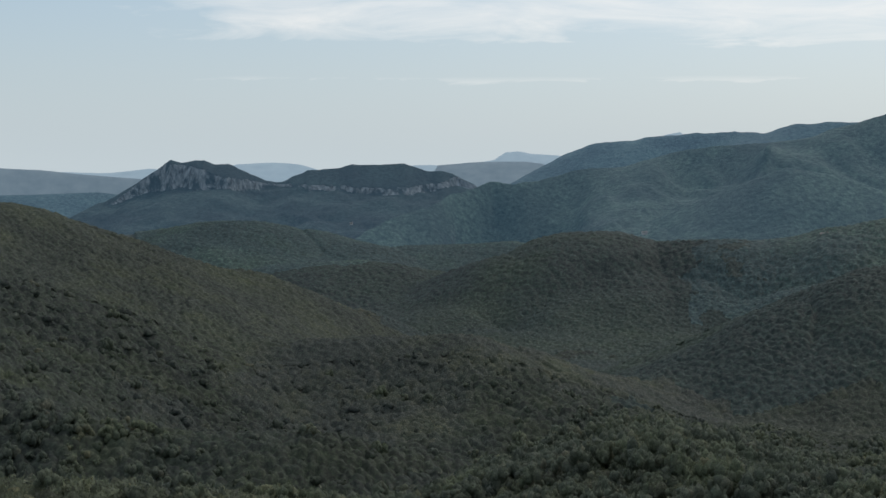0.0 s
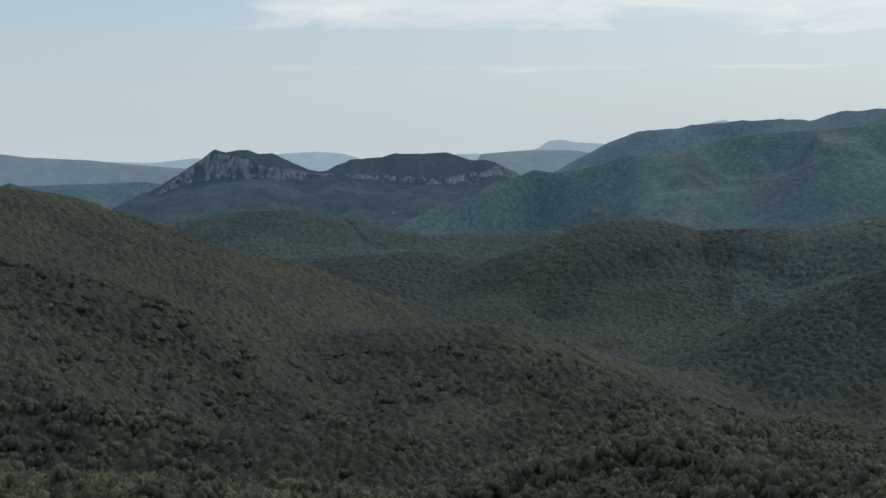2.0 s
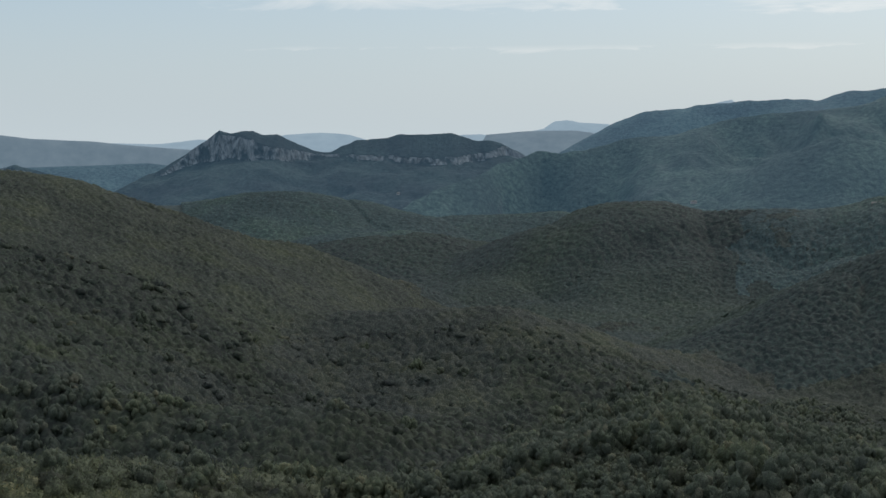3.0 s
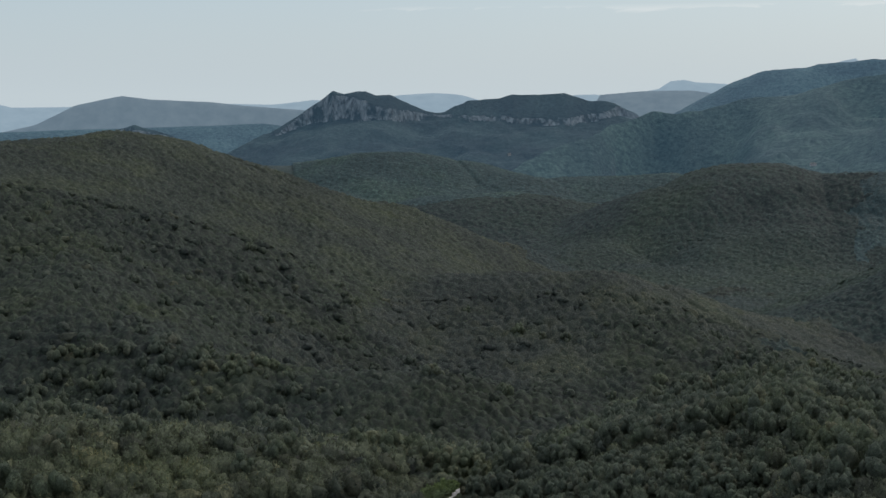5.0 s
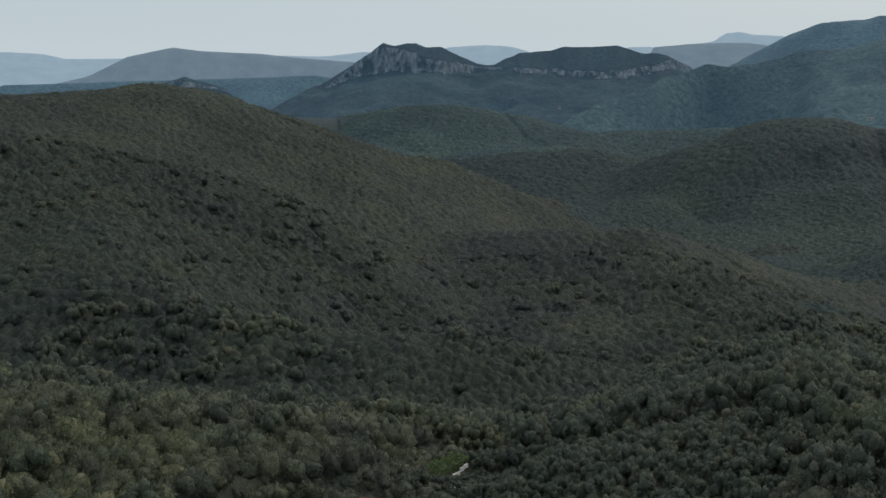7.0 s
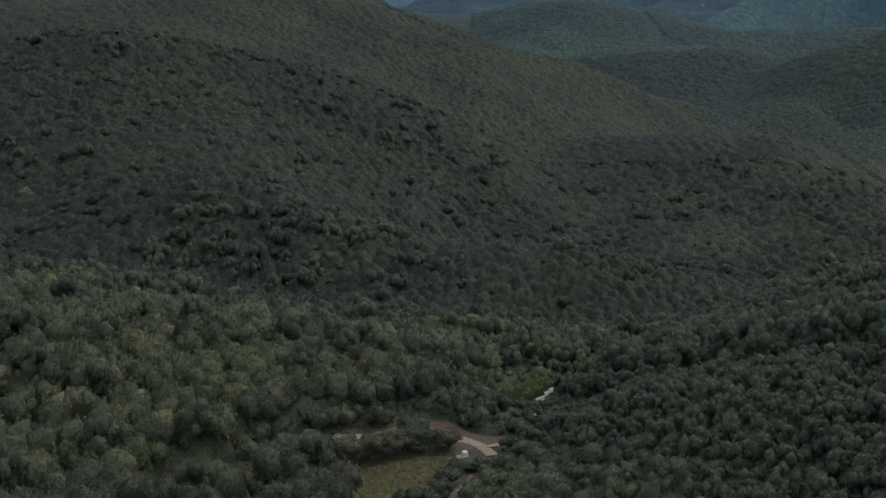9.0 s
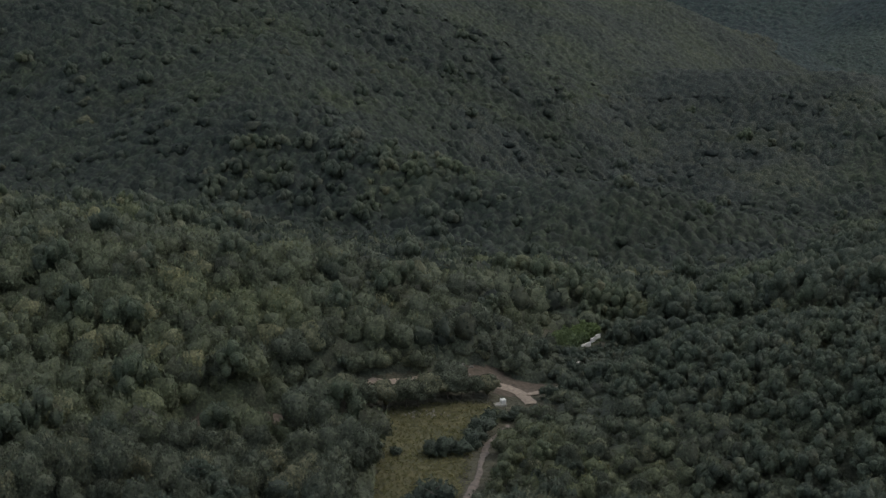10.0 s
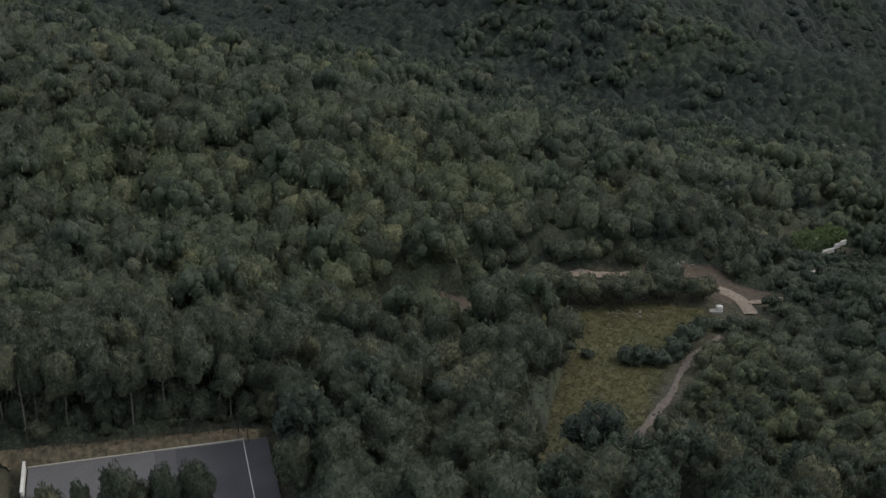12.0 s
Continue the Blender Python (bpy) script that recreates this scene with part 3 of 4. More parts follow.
M_BANK = two_scale("dry_grass_bank", 1.6, 0.3, [(0.3, (0.050, 0.048, 0.034)), (0.7, (0.165, 0.138, 0.100))],
                   [(0.3, (0.36, 0.38, 0.34)), (0.7, (0.66, 0.60, 0.52))], 0.95, 0.8, 0.25)

patch("meadow", MEADOW, M_GRASS, "olive-green meadow with dry yellow patches among the trees", "meadow")
patch("clearing", CLEARING, M_SOIL, "bare reddish soil under the edge of the woods", "clearing", 0.10)
patch("clearing", BARE, M_SOIL, "bare brown soil bank behind the gravel lane", "clearing", 0.10)
strip("dirt_track", TRACK, 1.0, M_TRACK, "pale grey dirt track along the meadow")
strip("dirt_track", LANE, 1.9, M_LANE, "pale gravel lane behind the bushes", 0.24)
strip("dirt_track", SPUR, 1.7, M_LANE, "short pale gravel spur at the junction", 0.29)


def part(name, bm, mat, parent, label="", smooth=False):
    me = bpy.data.meshes.new(name)
    bm.to_mesh(me)
    bm.free()
    me.materials.append(mat)
    for p in me.polygons:
        p.use_smooth = smooth
    ob = new(name, me)
    ob.parent = parent
    return tagged(ob, label) if label else ob


def box(bm, size, at=(0, 0, 0), turn=0.0, bevel=0.0, pitch=0.0):
    r = bmesh.ops.create_cube(bm, size=1, matrix=pose(*at, pitch, 0, turn) @ Matrix.Diagonal((*size, 1)))
    if bevel:
        edges = list({e for v in r["verts"] for e in v.link_edges})
        bmesh.ops.bevel(bm, geom=edges, offset=bevel, segments=1, affect="EDGES")


def rod(bm, a, b, r0, r1, sides=6):
    a, b = Vector(a), Vector(b)
    d = b - a
    m = Matrix.Translation((a + b) / 2) @ d.to_track_quat("Z", "Y").to_matrix().to_4x4()
    bmesh.ops.create_cone(bm, cap_ends=True, segments=sides, radius1=r0, radius2=r1, depth=d.length, matrix=m)


# ---- woods ----
def ico(sub=0):
    bm = bmesh.new()
    bmesh.ops.create_icosphere(bm, subdivisions=sub + 1, radius=1)
    v = np.array([p.co[:] for p in bm.verts])
    f = np.array([[q.index for q in p.verts] for p in bm.faces])
    bm.free()
    return v, f


def clump_crown(rng, lumps, lump_r, leaves=0, leaf=0.2, solid=None, low=0.0, tall=0.75):
    """A crown of unit radius and about 1.3 high: ragged lumps, with loose sprays of leaves round them."""
    iv, jf = solid or ico(0)
    vs, fs, count, lump = [], [], 0, []
    for i in range(lumps):
        a, rr = i * 2.4 + rng.uniform(0, 0.8), math.sqrt((i + 0.25) / lumps) * (1 - lump_r * 0.6) if lumps > 1 else 0.0
        h = tall * math.sqrt(max(0.05, 1 - rr * rr)) + rng.uniform(-0.16, 0.14) - low * rng.uniform(0, 1) * (i % 2)
        s = lump_r * rng.uniform(0.72, 1.28)
        v = iv * (1 + rng.uniform(-0.25, 0.25, (len(iv), 1))) * (s, s, s * 0.85) + (math.cos(a) * rr, math.sin(a) * rr, h)
        lump.append((math.cos(a) * rr, math.sin(a) * rr, h, s))
        fs.append(jf + count)
        vs.append(v)
        count += len(v)
    if leaves:
        q = np.array(lump)[rng.integers(0, lumps, leaves)]
        way = rng.normal(size=(leaves, 3))
        way[:, 2] = np.abs(way[:, 2]) - 0.35
        way /= np.linalg.norm(way, axis=1, keepdims=True)
        c = q[:, :3] + way * q[:, 3:4] * rng.uniform(0.8, 1.22, (leaves, 1)) * (1, 1, 0.9)
        a, b = rng.normal(size=(2, leaves, 3)) * leaf * 0.6
        tri = np.stack([c + a, c + b, c - a * 0.5 - b * 0.5], 1).reshape(-1, 3)
        vs.append(tri)
        fs.append(np.arange(leaves * 3).reshape(-1, 3) + count)
    return np.concatenate(vs), np.concatenate(fs)


def billow_crown(rng, sub, lumps, leaves=0, leaf=0.12, width=0.46, swell=0.44):
    """A rounded crown of unit radius and about 1.3 high, billowing into many heads, with sprays of leaves on it."""
    v, f = ico(sub)
    v = v / np.linalg.norm(v, axis=1, keepdims=True)
    way = rng.normal(size=(lumps, 3))
    way[:, 2] = np.abs(way[:, 2]) * 1.2 - 0.45
    way /= np.linalg.norm(way, axis=1, keepdims=True)
    w = width * rng.uniform(0.7, 1.3, lumps)
    reach = rng.uniform(0.35, 1.25, lumps)
    oblong = rng.uniform(0.8, 1.2, 2)

    def shell(n):
        ang = np.arccos(np.clip(n @ way.T, -1, 1)) / w
        head = np.max(np.sqrt(np.clip(1 - ang**2, 0, 1)) * reach, axis=1)
        p = n * (0.62 + swell * head)[:, None] * (*oblong, 1)
        return np.stack([p[:, 0], p[:, 1], np.where(p[:, 2] < 0, p[:, 2] * 0.75, p[:, 2] * 0.86) * 0.8 + 0.58], -1)

    vs, fs = [shell(v) * (1 + rng.uniform(-0.08, 0.04, (len(v), 1)))], [f]
    if leaves:
        n = rng.normal(size=(leaves, 3))
        n[:, 2] = np.abs(n[:, 2]) - 0.3
        n /= np.linalg.norm(n, axis=1, keepdims=True)
        c = shell(n) + n * rng.uniform(-0.03, 0.09, (leaves, 1))
        a = np.cross(n, rng.normal(size=(leaves, 3)))
        a /= np.linalg.norm(a, axis=1, keepdims=True)
        b = np.cross(n, a) + n * rng.uniform(-1.3, 1.3, (leaves, 1))
        a, b = (q * leaf * rng.uniform(0.6, 1.3, (leaves, 1)) for q in (a + n * rng.uniform(-1.3, 1.3, (leaves, 1)), b))
        vs.append(np.stack([c + a, c + b, c - a * 0.5 - b * 0.5], 1).reshape(-1, 3))
        fs.append(np.arange(leaves * 3).reshape(-1, 3) + len(v))
    return np.concatenate(vs), np.concatenate(fs)


def scatter(name, places, radii, heights, templates, mat, label, rng, tall=1.7):
    """Crowns set on the ground, joined."""
    pick = rng.integers(0, len(templates), len(places))
    turn = rng.uniform(0, 6.283, len(places))
    V, F, own, base = [], [], [], 0
    for k, (tv, tf) in enumerate(templates):
        m = np.flatnonzero(pick == k)
        c, s = np.cos(turn[m])[:, None], np.sin(turn[m])[:, None]
        x = (tv[None, :, 0] * c - tv[None, :, 1] * s) * radii[m, None] + places[m, 0:1]
        y = (tv[None, :, 0] * s + tv[None, :, 1] * c) * radii[m, None] + places[m, 1:2]
        up = radii[m, None] * np.clip(heights[m, None] / (1.3 * radii[m, None]), 1.0, tall)
        z = tv[None, :, 2] * up + heights[m, None] - 1.3 * up + places[m, 2:3]
        V.append(np.stack([x, y, z], -1).reshape(-1, 3))
        F.append((tf[None] + (np.arange(len(m)) * len(tv))[:, None, None]).reshape(-1, 3) + base)
        own.append(np.repeat(rng.uniform(0, 1, len(m)), len(tv)))
        base += len(m) * len(tv)
    ob = new(name, mesh_from(name, np.concatenate(V), np.concatenate(F), mat, True))
    ob.data.attributes.new("crown", "FLOAT", "POINT").data.foreach_set("value", np.concatenate(own).astype(np.float32))
    return tagged(ob, label, "woods", kind="stuff")


def sown(rng, spacing, r0, r1, az0, az1):
    """Jittered places between two distances from the flight, and two bearings."""
    n = int(2 * r1 / spacing)
    g = (np.arange(n) - n / 2) * spacing
    x, y = (q.ravel() for q in np.meshgrid(g, g))
    x, y = x + rng.uniform(-0.48, 0.48, x.size) * spacing, y + rng.uniform(-0.48, 0.48, x.size) * spacing
    r, az = np.hypot(x, y), np.degrees(np.arctan2(-x, y))
    keep = (r > r0) & (r <= r1) & (az > az0) & (az < az1)
    return x[keep] + 25, y[keep] + 60


def oval(x, y, cx, cy, rx, ry, turn=0.0):
    c, s = math.cos(radians(turn)), math.sin(radians(turn))
    u, v = (x - cx) * c + (y - cy) * s, -(x - cx) * s + (y - cy) * c
    return np.hypot(u / rx, v / ry) + 0.8 * fbm(x, y, 25, 3, 77) < 1


def darker_woods(x, y):
    """Where the leaf colour is darker: the hollow under the spur, the spur's flank, and the round hill, whose shaded
    side is put into the colour.
    """
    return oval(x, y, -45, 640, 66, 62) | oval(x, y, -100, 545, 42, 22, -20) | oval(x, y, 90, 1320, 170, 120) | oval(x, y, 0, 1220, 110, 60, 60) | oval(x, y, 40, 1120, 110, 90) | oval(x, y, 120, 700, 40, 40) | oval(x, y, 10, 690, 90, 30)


def pine_stand(x, y):
    return oval(x, y, 60, 300, 85, 120) | oval(x, y, -140, 430, 60, 25, 10) | oval(x, y, 150, 560, 120, 90)


def near_plot(x, y):
    """The plot round the meadow and the court, whose trees are built singly."""
    r, az = np.hypot(x - 32, y - 78), np.degrees(np.arctan2(-(x - 32), y - 78))
    return (r < 146) & (az > 12) & (az < 56)


def stature(x, y):
    """How tall the trees stand: low scrub beside the track and the meadow, full trees elsewhere; lowest where they
    would hide things from the camera.
    """
    below = (x > -26) & (x < -4) & (y > 257) & (y < 283)       # lowered so that the camera sees the white wall
    low = (x > -21) & (x < 40) & (y > 194) & (y < 275) | (x > -34) & (x < 0) & (y > 257) & (y < 300)
    side = inside(x, y, [(-48, 205), (-20, 160), (-36, 176), (-40, 200), (-52, 214)])
    verge = (off_line(x, y, TRACK) < 7) & (y > 188) & (y < 232)
    front = inside(x, y, [(-66, 207), (-52, 226), (-46, 216), (-58, 196), (-66, 198)])       # lowered so that the camera sees the digger
    fork = inside(x, y, [(-27, 251), (-21, 243.5), (-17, 228), (-4, 228), (-6, 250), (-12, 260)])       # scrub lowered so that the camera sees the fork of the lane
    edge = off_line(x, y, LANE) < 5.5
    u, v = court_uv(x, y)
    stems = (u > -9) & (u < 33) & (v > -13) & (v < -2)       # under the tall oaks
    return np.where(below, 0.22, np.where(verge | fork | stems, 0.34, np.where(edge, 0.5, np.where(low, 0.5, np.where(front, 0.26, np.where(side, 0.62, 1.0))))))


KINDS = ((M_OAK, "dense green holm oak woods on the slopes"), (M_PINE, "pines standing among the oak woods"), (M_DARK, "darker-coloured woods in the hollow and on the spur"),
         (M_HILL, "oak woods on the long hill, leaves blued a little for haze"), (M_FARWOOD, "woods on the farther hills, leaves tinted blue for haze"), (M_FARDARK, "woods towards the round hill, haze and shade put into their colour"))


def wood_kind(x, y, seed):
    """The kind of wood at a place; farther kinds have distance haze put into their leaf colour."""
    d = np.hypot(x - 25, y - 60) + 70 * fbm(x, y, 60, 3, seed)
    # haze-blue leaves far off, and sooner on the lit right-hand ridge
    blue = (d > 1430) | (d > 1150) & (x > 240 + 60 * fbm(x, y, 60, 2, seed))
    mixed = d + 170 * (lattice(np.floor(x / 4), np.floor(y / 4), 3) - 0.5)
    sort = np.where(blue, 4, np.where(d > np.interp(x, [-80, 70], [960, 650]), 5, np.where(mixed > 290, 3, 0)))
    return np.where(darker_woods(x, y), np.where(d > 1000, 5, 2), sort)


def crowns_over(x, y, s, seed):
    """Rounded crowns about s apart that close over the ground: height over their mean top, and each crown's own number."""
    ix, iy = np.floor(x / s), np.floor(y / s)
    best, own = np.full(x.shape, -1e9), np.zeros(x.shape)
    for i, j in ((p, q) for p in (-1, 0, 1) for q in (-1, 0, 1)):
        a, b, c, e = (lattice(ix + i, iy + j, seed + 3 * k) for k in range(4))
        r = s * (0.46 + 0.34 * c)
        d2 = ((x - (ix + i + 0.5 + 0.8 * (a - 0.5)) * s) ** 2 + (y - (iy + j + 0.5 + 0.8 * (b - 0.5)) * s) ** 2) / (r * r)
        h = 0.6 * s * (e - 0.6) + r * (0.3 - 1.0 * d2)
        own = np.where(h > best, (a * 7.3 + e * 3.1) % 1.0, own)
        best = np.maximum(best, h)
    return np.maximum(best, -0.85 * s), own


def closed_wood(name, r0, r1, az0, az1, cell, spacing, seed, high, lumpy=0.0, category="woods", swell=1.0):
    """A closed wood: one canopy over the slopes, out of which every crown swells."""
    r = np.arange(r0, r1 + cell, cell)
    az = np.radians(np.arange(az0, az1, math.degrees(cell / (r0 * 0.6 + r1 * 0.4))))
    x, y = 25 - np.sin(az)[None] * r[:, None], 60 + np.cos(az)[None] * r[:, None]
    wx, wy = x + 0.25 * spacing * fbm(x, y, spacing, 2, seed), y + 0.25 * spacing * fbm(x, y, spacing, 2, seed + 4)
    h, own = crowns_over(wx, wy, spacing, seed)
    if lumpy:
        h = h + lumpy * crowns_over(x, y, spacing * 0.36, seed + 40)[0]
    size = stature(x, y)
    if r0 < 300:
        hem = sum(open_ground(x + p, y + q, 1.9).astype(float) for p, q in ((3, 0), (-3, 0), (0, 3), (0, -3), (1.5, 1.5), (-1.5, -1.5)))
        size = size * (1 - 0.12 * hem)
    z = land(x, y) + np.where(open_ground(x, y, 1.9), -0.8, np.maximum(high * size + swell * h * np.sqrt(size) * (1 + 0.5 * fbm(x, y, 60, 2, seed + 9)), 0.2))
    v = np.stack([x, y, z], -1).reshape(-1, 3)
    f = grid_faces(len(r), len(az))
    cx, cy = (q.ravel()[f].mean(axis=1) for q in (x, y))
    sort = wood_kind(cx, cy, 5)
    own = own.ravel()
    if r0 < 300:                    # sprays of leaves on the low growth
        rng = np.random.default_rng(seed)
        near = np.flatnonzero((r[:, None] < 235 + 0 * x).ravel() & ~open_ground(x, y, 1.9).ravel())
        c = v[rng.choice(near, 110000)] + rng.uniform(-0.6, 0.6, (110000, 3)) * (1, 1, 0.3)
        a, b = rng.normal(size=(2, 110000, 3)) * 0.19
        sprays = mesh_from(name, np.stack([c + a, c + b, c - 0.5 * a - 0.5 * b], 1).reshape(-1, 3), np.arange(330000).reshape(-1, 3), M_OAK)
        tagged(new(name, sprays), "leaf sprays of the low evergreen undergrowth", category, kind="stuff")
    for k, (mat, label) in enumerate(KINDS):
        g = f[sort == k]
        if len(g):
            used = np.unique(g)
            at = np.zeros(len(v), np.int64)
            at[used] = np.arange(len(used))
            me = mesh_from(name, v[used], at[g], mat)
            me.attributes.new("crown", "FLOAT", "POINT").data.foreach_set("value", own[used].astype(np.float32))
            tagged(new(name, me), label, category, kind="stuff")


def woods(name, spacing, r0, r1, az0, az1, seed, high, sub, lumps, leaves, share=1.0, leaf=0.12, scrub=False):
    """Single crowns of one belt that rise out of the closed wood, parted by kind of tree and haze tint."""
    rng = np.random.default_rng(seed)
    x, y = sown(rng, spacing, r0, r1, az0, az1)
    place = (stature(x, y) < 0.7) if scrub else ~near_plot(x, y)
    keep = ~open_ground(x, y) & place & (rng.uniform(0, 1, x.size) < np.where(pine_stand(x, y), max(share, 0.5), share))
    x, y = x[keep], y[keep]
    chance = rng.uniform(0, 1, x.size)
    sort = wood_kind(x, y, 5)
    sort = np.where((pine_stand(x, y) & (chance < 0.7) | (chance < 0.05)) & (sort < 4), 1, sort)
    lush = np.clip(1 + 0.6 * fbm(x, y, 45, 3, seed) + rng.uniform(-0.45, 0.55, x.size), 0.45, 1.7)
    size = stature(x, y)
    radii = spacing * 0.62 * lush * np.where(sort == 1, 1.12, 1.0) * np.sqrt(size)
    heights = np.maximum(high * np.clip(lush, 0.75, 1.3) * np.where(sort == 1, 1.4, 1.0) * size, radii * 1.1)
    for k, (mat, label) in enumerate(KINDS):
        m = sort == k
        if m.sum() > 10:
            if k == 1:
                templates = [clump_crown(rng, 9, 0.36, leaves * 2 // 3, leaf * 1.4, ico(0), 0.5, 0.9) for _ in range(8)]
            else:
                templates = [billow_crown(rng, sub, lumps, leaves, leaf) for _ in range(10)]
            scatter(name, np.stack([x, y, land(x, y)], -1)[m], radii[m], heights[m], templates, mat, label, rng)


closed_wood("undergrowth", 85, 332, -24, 60, 1.1, 3.0, 8, 3.9, 0.5, "undergrowth")
woods("woods_near", 3.35, 85, 235, -24, 60, 1, 6.4, 1, 16, 185, leaf=0.1)
woods("woods_near", 3.8, 235, 335, -21, 58, 9, 6.4, 1, 16, 64, leaf=0.13)
woods("scrub_near", 2.9, 85, 240, -24, 60, 6, 7.0, 1, 12, 150, leaf=0.10, scrub=True)
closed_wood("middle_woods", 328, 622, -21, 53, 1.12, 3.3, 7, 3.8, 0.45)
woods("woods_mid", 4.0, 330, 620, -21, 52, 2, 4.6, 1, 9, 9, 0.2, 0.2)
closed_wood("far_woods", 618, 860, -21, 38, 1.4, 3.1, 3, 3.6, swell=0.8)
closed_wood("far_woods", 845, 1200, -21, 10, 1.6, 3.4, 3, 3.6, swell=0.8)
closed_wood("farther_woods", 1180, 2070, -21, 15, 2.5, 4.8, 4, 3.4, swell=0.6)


# ---- single trees round the meadow and the court ----
M_BARK = two_scale("grey_bark", 3.0, 0.5, [(0.3, (0.07, 0.06, 0.05)), (0.7, (0.19, 0.17, 0.145))], [(0.3, (0.4, 0.4, 0.4)), (0.7, (0.62, 0.6, 0.56))], 0.95, 0.6, 0.05)
M_PALEBARK = two_scale("pale_bark", 3.0, 0.5, [(0.3, (0.14, 0.127, 0.106)), (0.7, (0.28, 0.26, 0.225))], [(0.3, (0.4, 0.4, 0.4)), (0.7, (0.62, 0.6, 0.56))], 0.95, 0.6, 0.05)
M_SHRUB = foliage("dark_shrub_leaves", (0.056, 0.070, 0.058), (0.086, 0.102, 0.080), 2.0, (0.104, 0.116, 0.084), spray=3.0)
M_HEDGE = foliage("bright_hedge_leaves", (0.125, 0.165, 0.075), (0.19, 0.23, 0.105), 2.0, (0.28, 0.31, 0.14), spray=3.0)
M_GARDEN = foliage("garden_hedge_leaves", (0.095, 0.125, 0.070), (0.135, 0.170, 0.090), 2.0, (0.165, 0.195, 0.105), spray=3.0)


def trunk_mesh(rng, height, girth, limbs, spread, lean=0.06, mat=None, bare=0.35):
    """A tapered, bent trunk with limbs that rise into the crown."""
    bm = bmesh.new()
    p, r = Vector((0, 0, -0.4)), girth
    joints = []
    for k in range(5):
        q = p + Vector((rng.normal() * lean * height * 0.3, rng.normal() * lean * height * 0.3, (height + 0.4) / 5))
        rod(bm, p, q, r, r * 0.78, 6)
        joints.append((q, r * 0.78))
        p, r = q, r * 0.78
    for i in range(limbs):
        q, rr = joints[min(4, int(5 * (bare + (1 - bare) * i / limbs)))]
        a = i * 2.4 + rng.uniform(0, 1)
        tip = q + Vector((math.cos(a) * spread, math.sin(a) * spread, height * rng.uniform(0.08, 0.22)))
        mid = q.lerp(tip, 0.5) + Vector((0, 0, -0.12 * spread))
        rod(bm, q - Vector((0, 0, rr)), mid, rr * 0.55, rr * 0.36, 5)
        rod(bm, mid, tip, rr * 0.36, rr * 0.1, 5)
    me = bpy.data.meshes.new("trunk")
    bm.to_mesh(me)
    bm.free()
    me.materials.append(mat)
    return me


def tree(name, label, group, trunk, crown):
    root = tagged(new(name), label, "tree", group)
    for n, me in (("trunk", trunk), ("crown", crown)):
        new(n, me).parent = root
    return root


def crown_mesh(rng, r, base, tall, mat, lumps=30, leaves=260, leaf=0.10, airy=False):
    if airy:
        v, f = clump_crown(rng, lumps, 0.29, leaves, leaf, ico(0), 0.5, 0.8)
    else:
        v, f = billow_crown(rng, 2, lumps, leaves, leaf, 0.34, 0.46)
    return mesh_from("crown", v * (r, r, tall / 1.3) + (0, 0, base), f, mat)


def oak(rng, h=8.5):
    r = rng.uniform(2.5, 3.1)
    return (trunk_mesh(rng, h * 0.62, 0.2, 7, r * 0.6, 0.07, M_BARK, 0.4), crown_mesh(rng, r, h * 0.22, h * 0.78, M_OAK, 40, 1500, 0.055))


def pine(rng, h=10.0):
    r = rng.uniform(2.3, 2.8)
    return (trunk_mesh(rng, h * 0.86, 0.19, 9, r * 0.7, 0.05, M_BARK, 0.5), crown_mesh(rng, r, h * 0.46, h * 0.54, M_PINE, 18, 700, 0.14, True))


def tall_oak(rng, h=12.0):
    r = rng.uniform(2.4, 2.9)
    return (trunk_mesh(rng, h * 0.80, 0.13, 9, r * 0.55, 0.035, M_PALEBARK, 0.4), crown_mesh(rng, r, h * 0.42, h * 0.58, M_OAK, 24, 1300, 0.06))


TREES = {
    "holm_oak": (oak, 6, "dark green holm oak with a dense rounded crown", "oaks round the meadow"),
    "pine_tree": (pine, 4, "grey-green pine with a bare trunk and airy crown", "pines round the meadow"),
    "tall_oak": (tall_oak, 4, "tall thin oak with a bare pale trunk and high crown", "tall oaks behind the court"),
}
STOCK = {}


def plant(kind, x, y, scale, rng, wide=1.0):
    build, count, label, group = TREES[kind]
    stock = STOCK.setdefault(kind, [])
    m = pose(x, y, float(land(x, y)), 0, 0, rng.uniform(0, 360)) @ Matrix.Diagonal((wide * scale * rng.uniform(0.92, 1.08), wide * scale * rng.uniform(0.92, 1.08), scale, 1))
    if len(stock) < count:
        ob = tree(kind, label, group, *build(rng))
        stock.append(ob)
        ob.matrix_basis = m
        return ob
    src = stock[rng.integers(0, len(stock))]
    keep, src.scale = tuple(src.scale), (1, 1, 1)
    ob = copy_thing(src, m)
    src.scale = keep
    return ob


rng = np.random.default_rng(11)
# pines that stand free below the meadow
for x, y, s in ((-6.9, 183.7, 1.05), (-15.1, 179.4, 1.18), (-10.2, 179.9, 0.92), (-3.9, 188.1, 0.9), (0.6, 182.0, 1.0), (3.8, 189.8, 0.95)):
    plant("pine_tree", x, y, s, rng, 1.25)
# oaks before the court
for x, y, s in ((-52.0, 139.2, 1.08), (-49.7, 141.6, 1.07), (-47.4, 144.2, 1.2), (-44.6, 147.3, 1.1), (-42.7, 149.4, 1.14), (-46.1, 145.6, 0.95)):
    plant("holm_oak", x, y, s * 0.93, rng, 0.56)
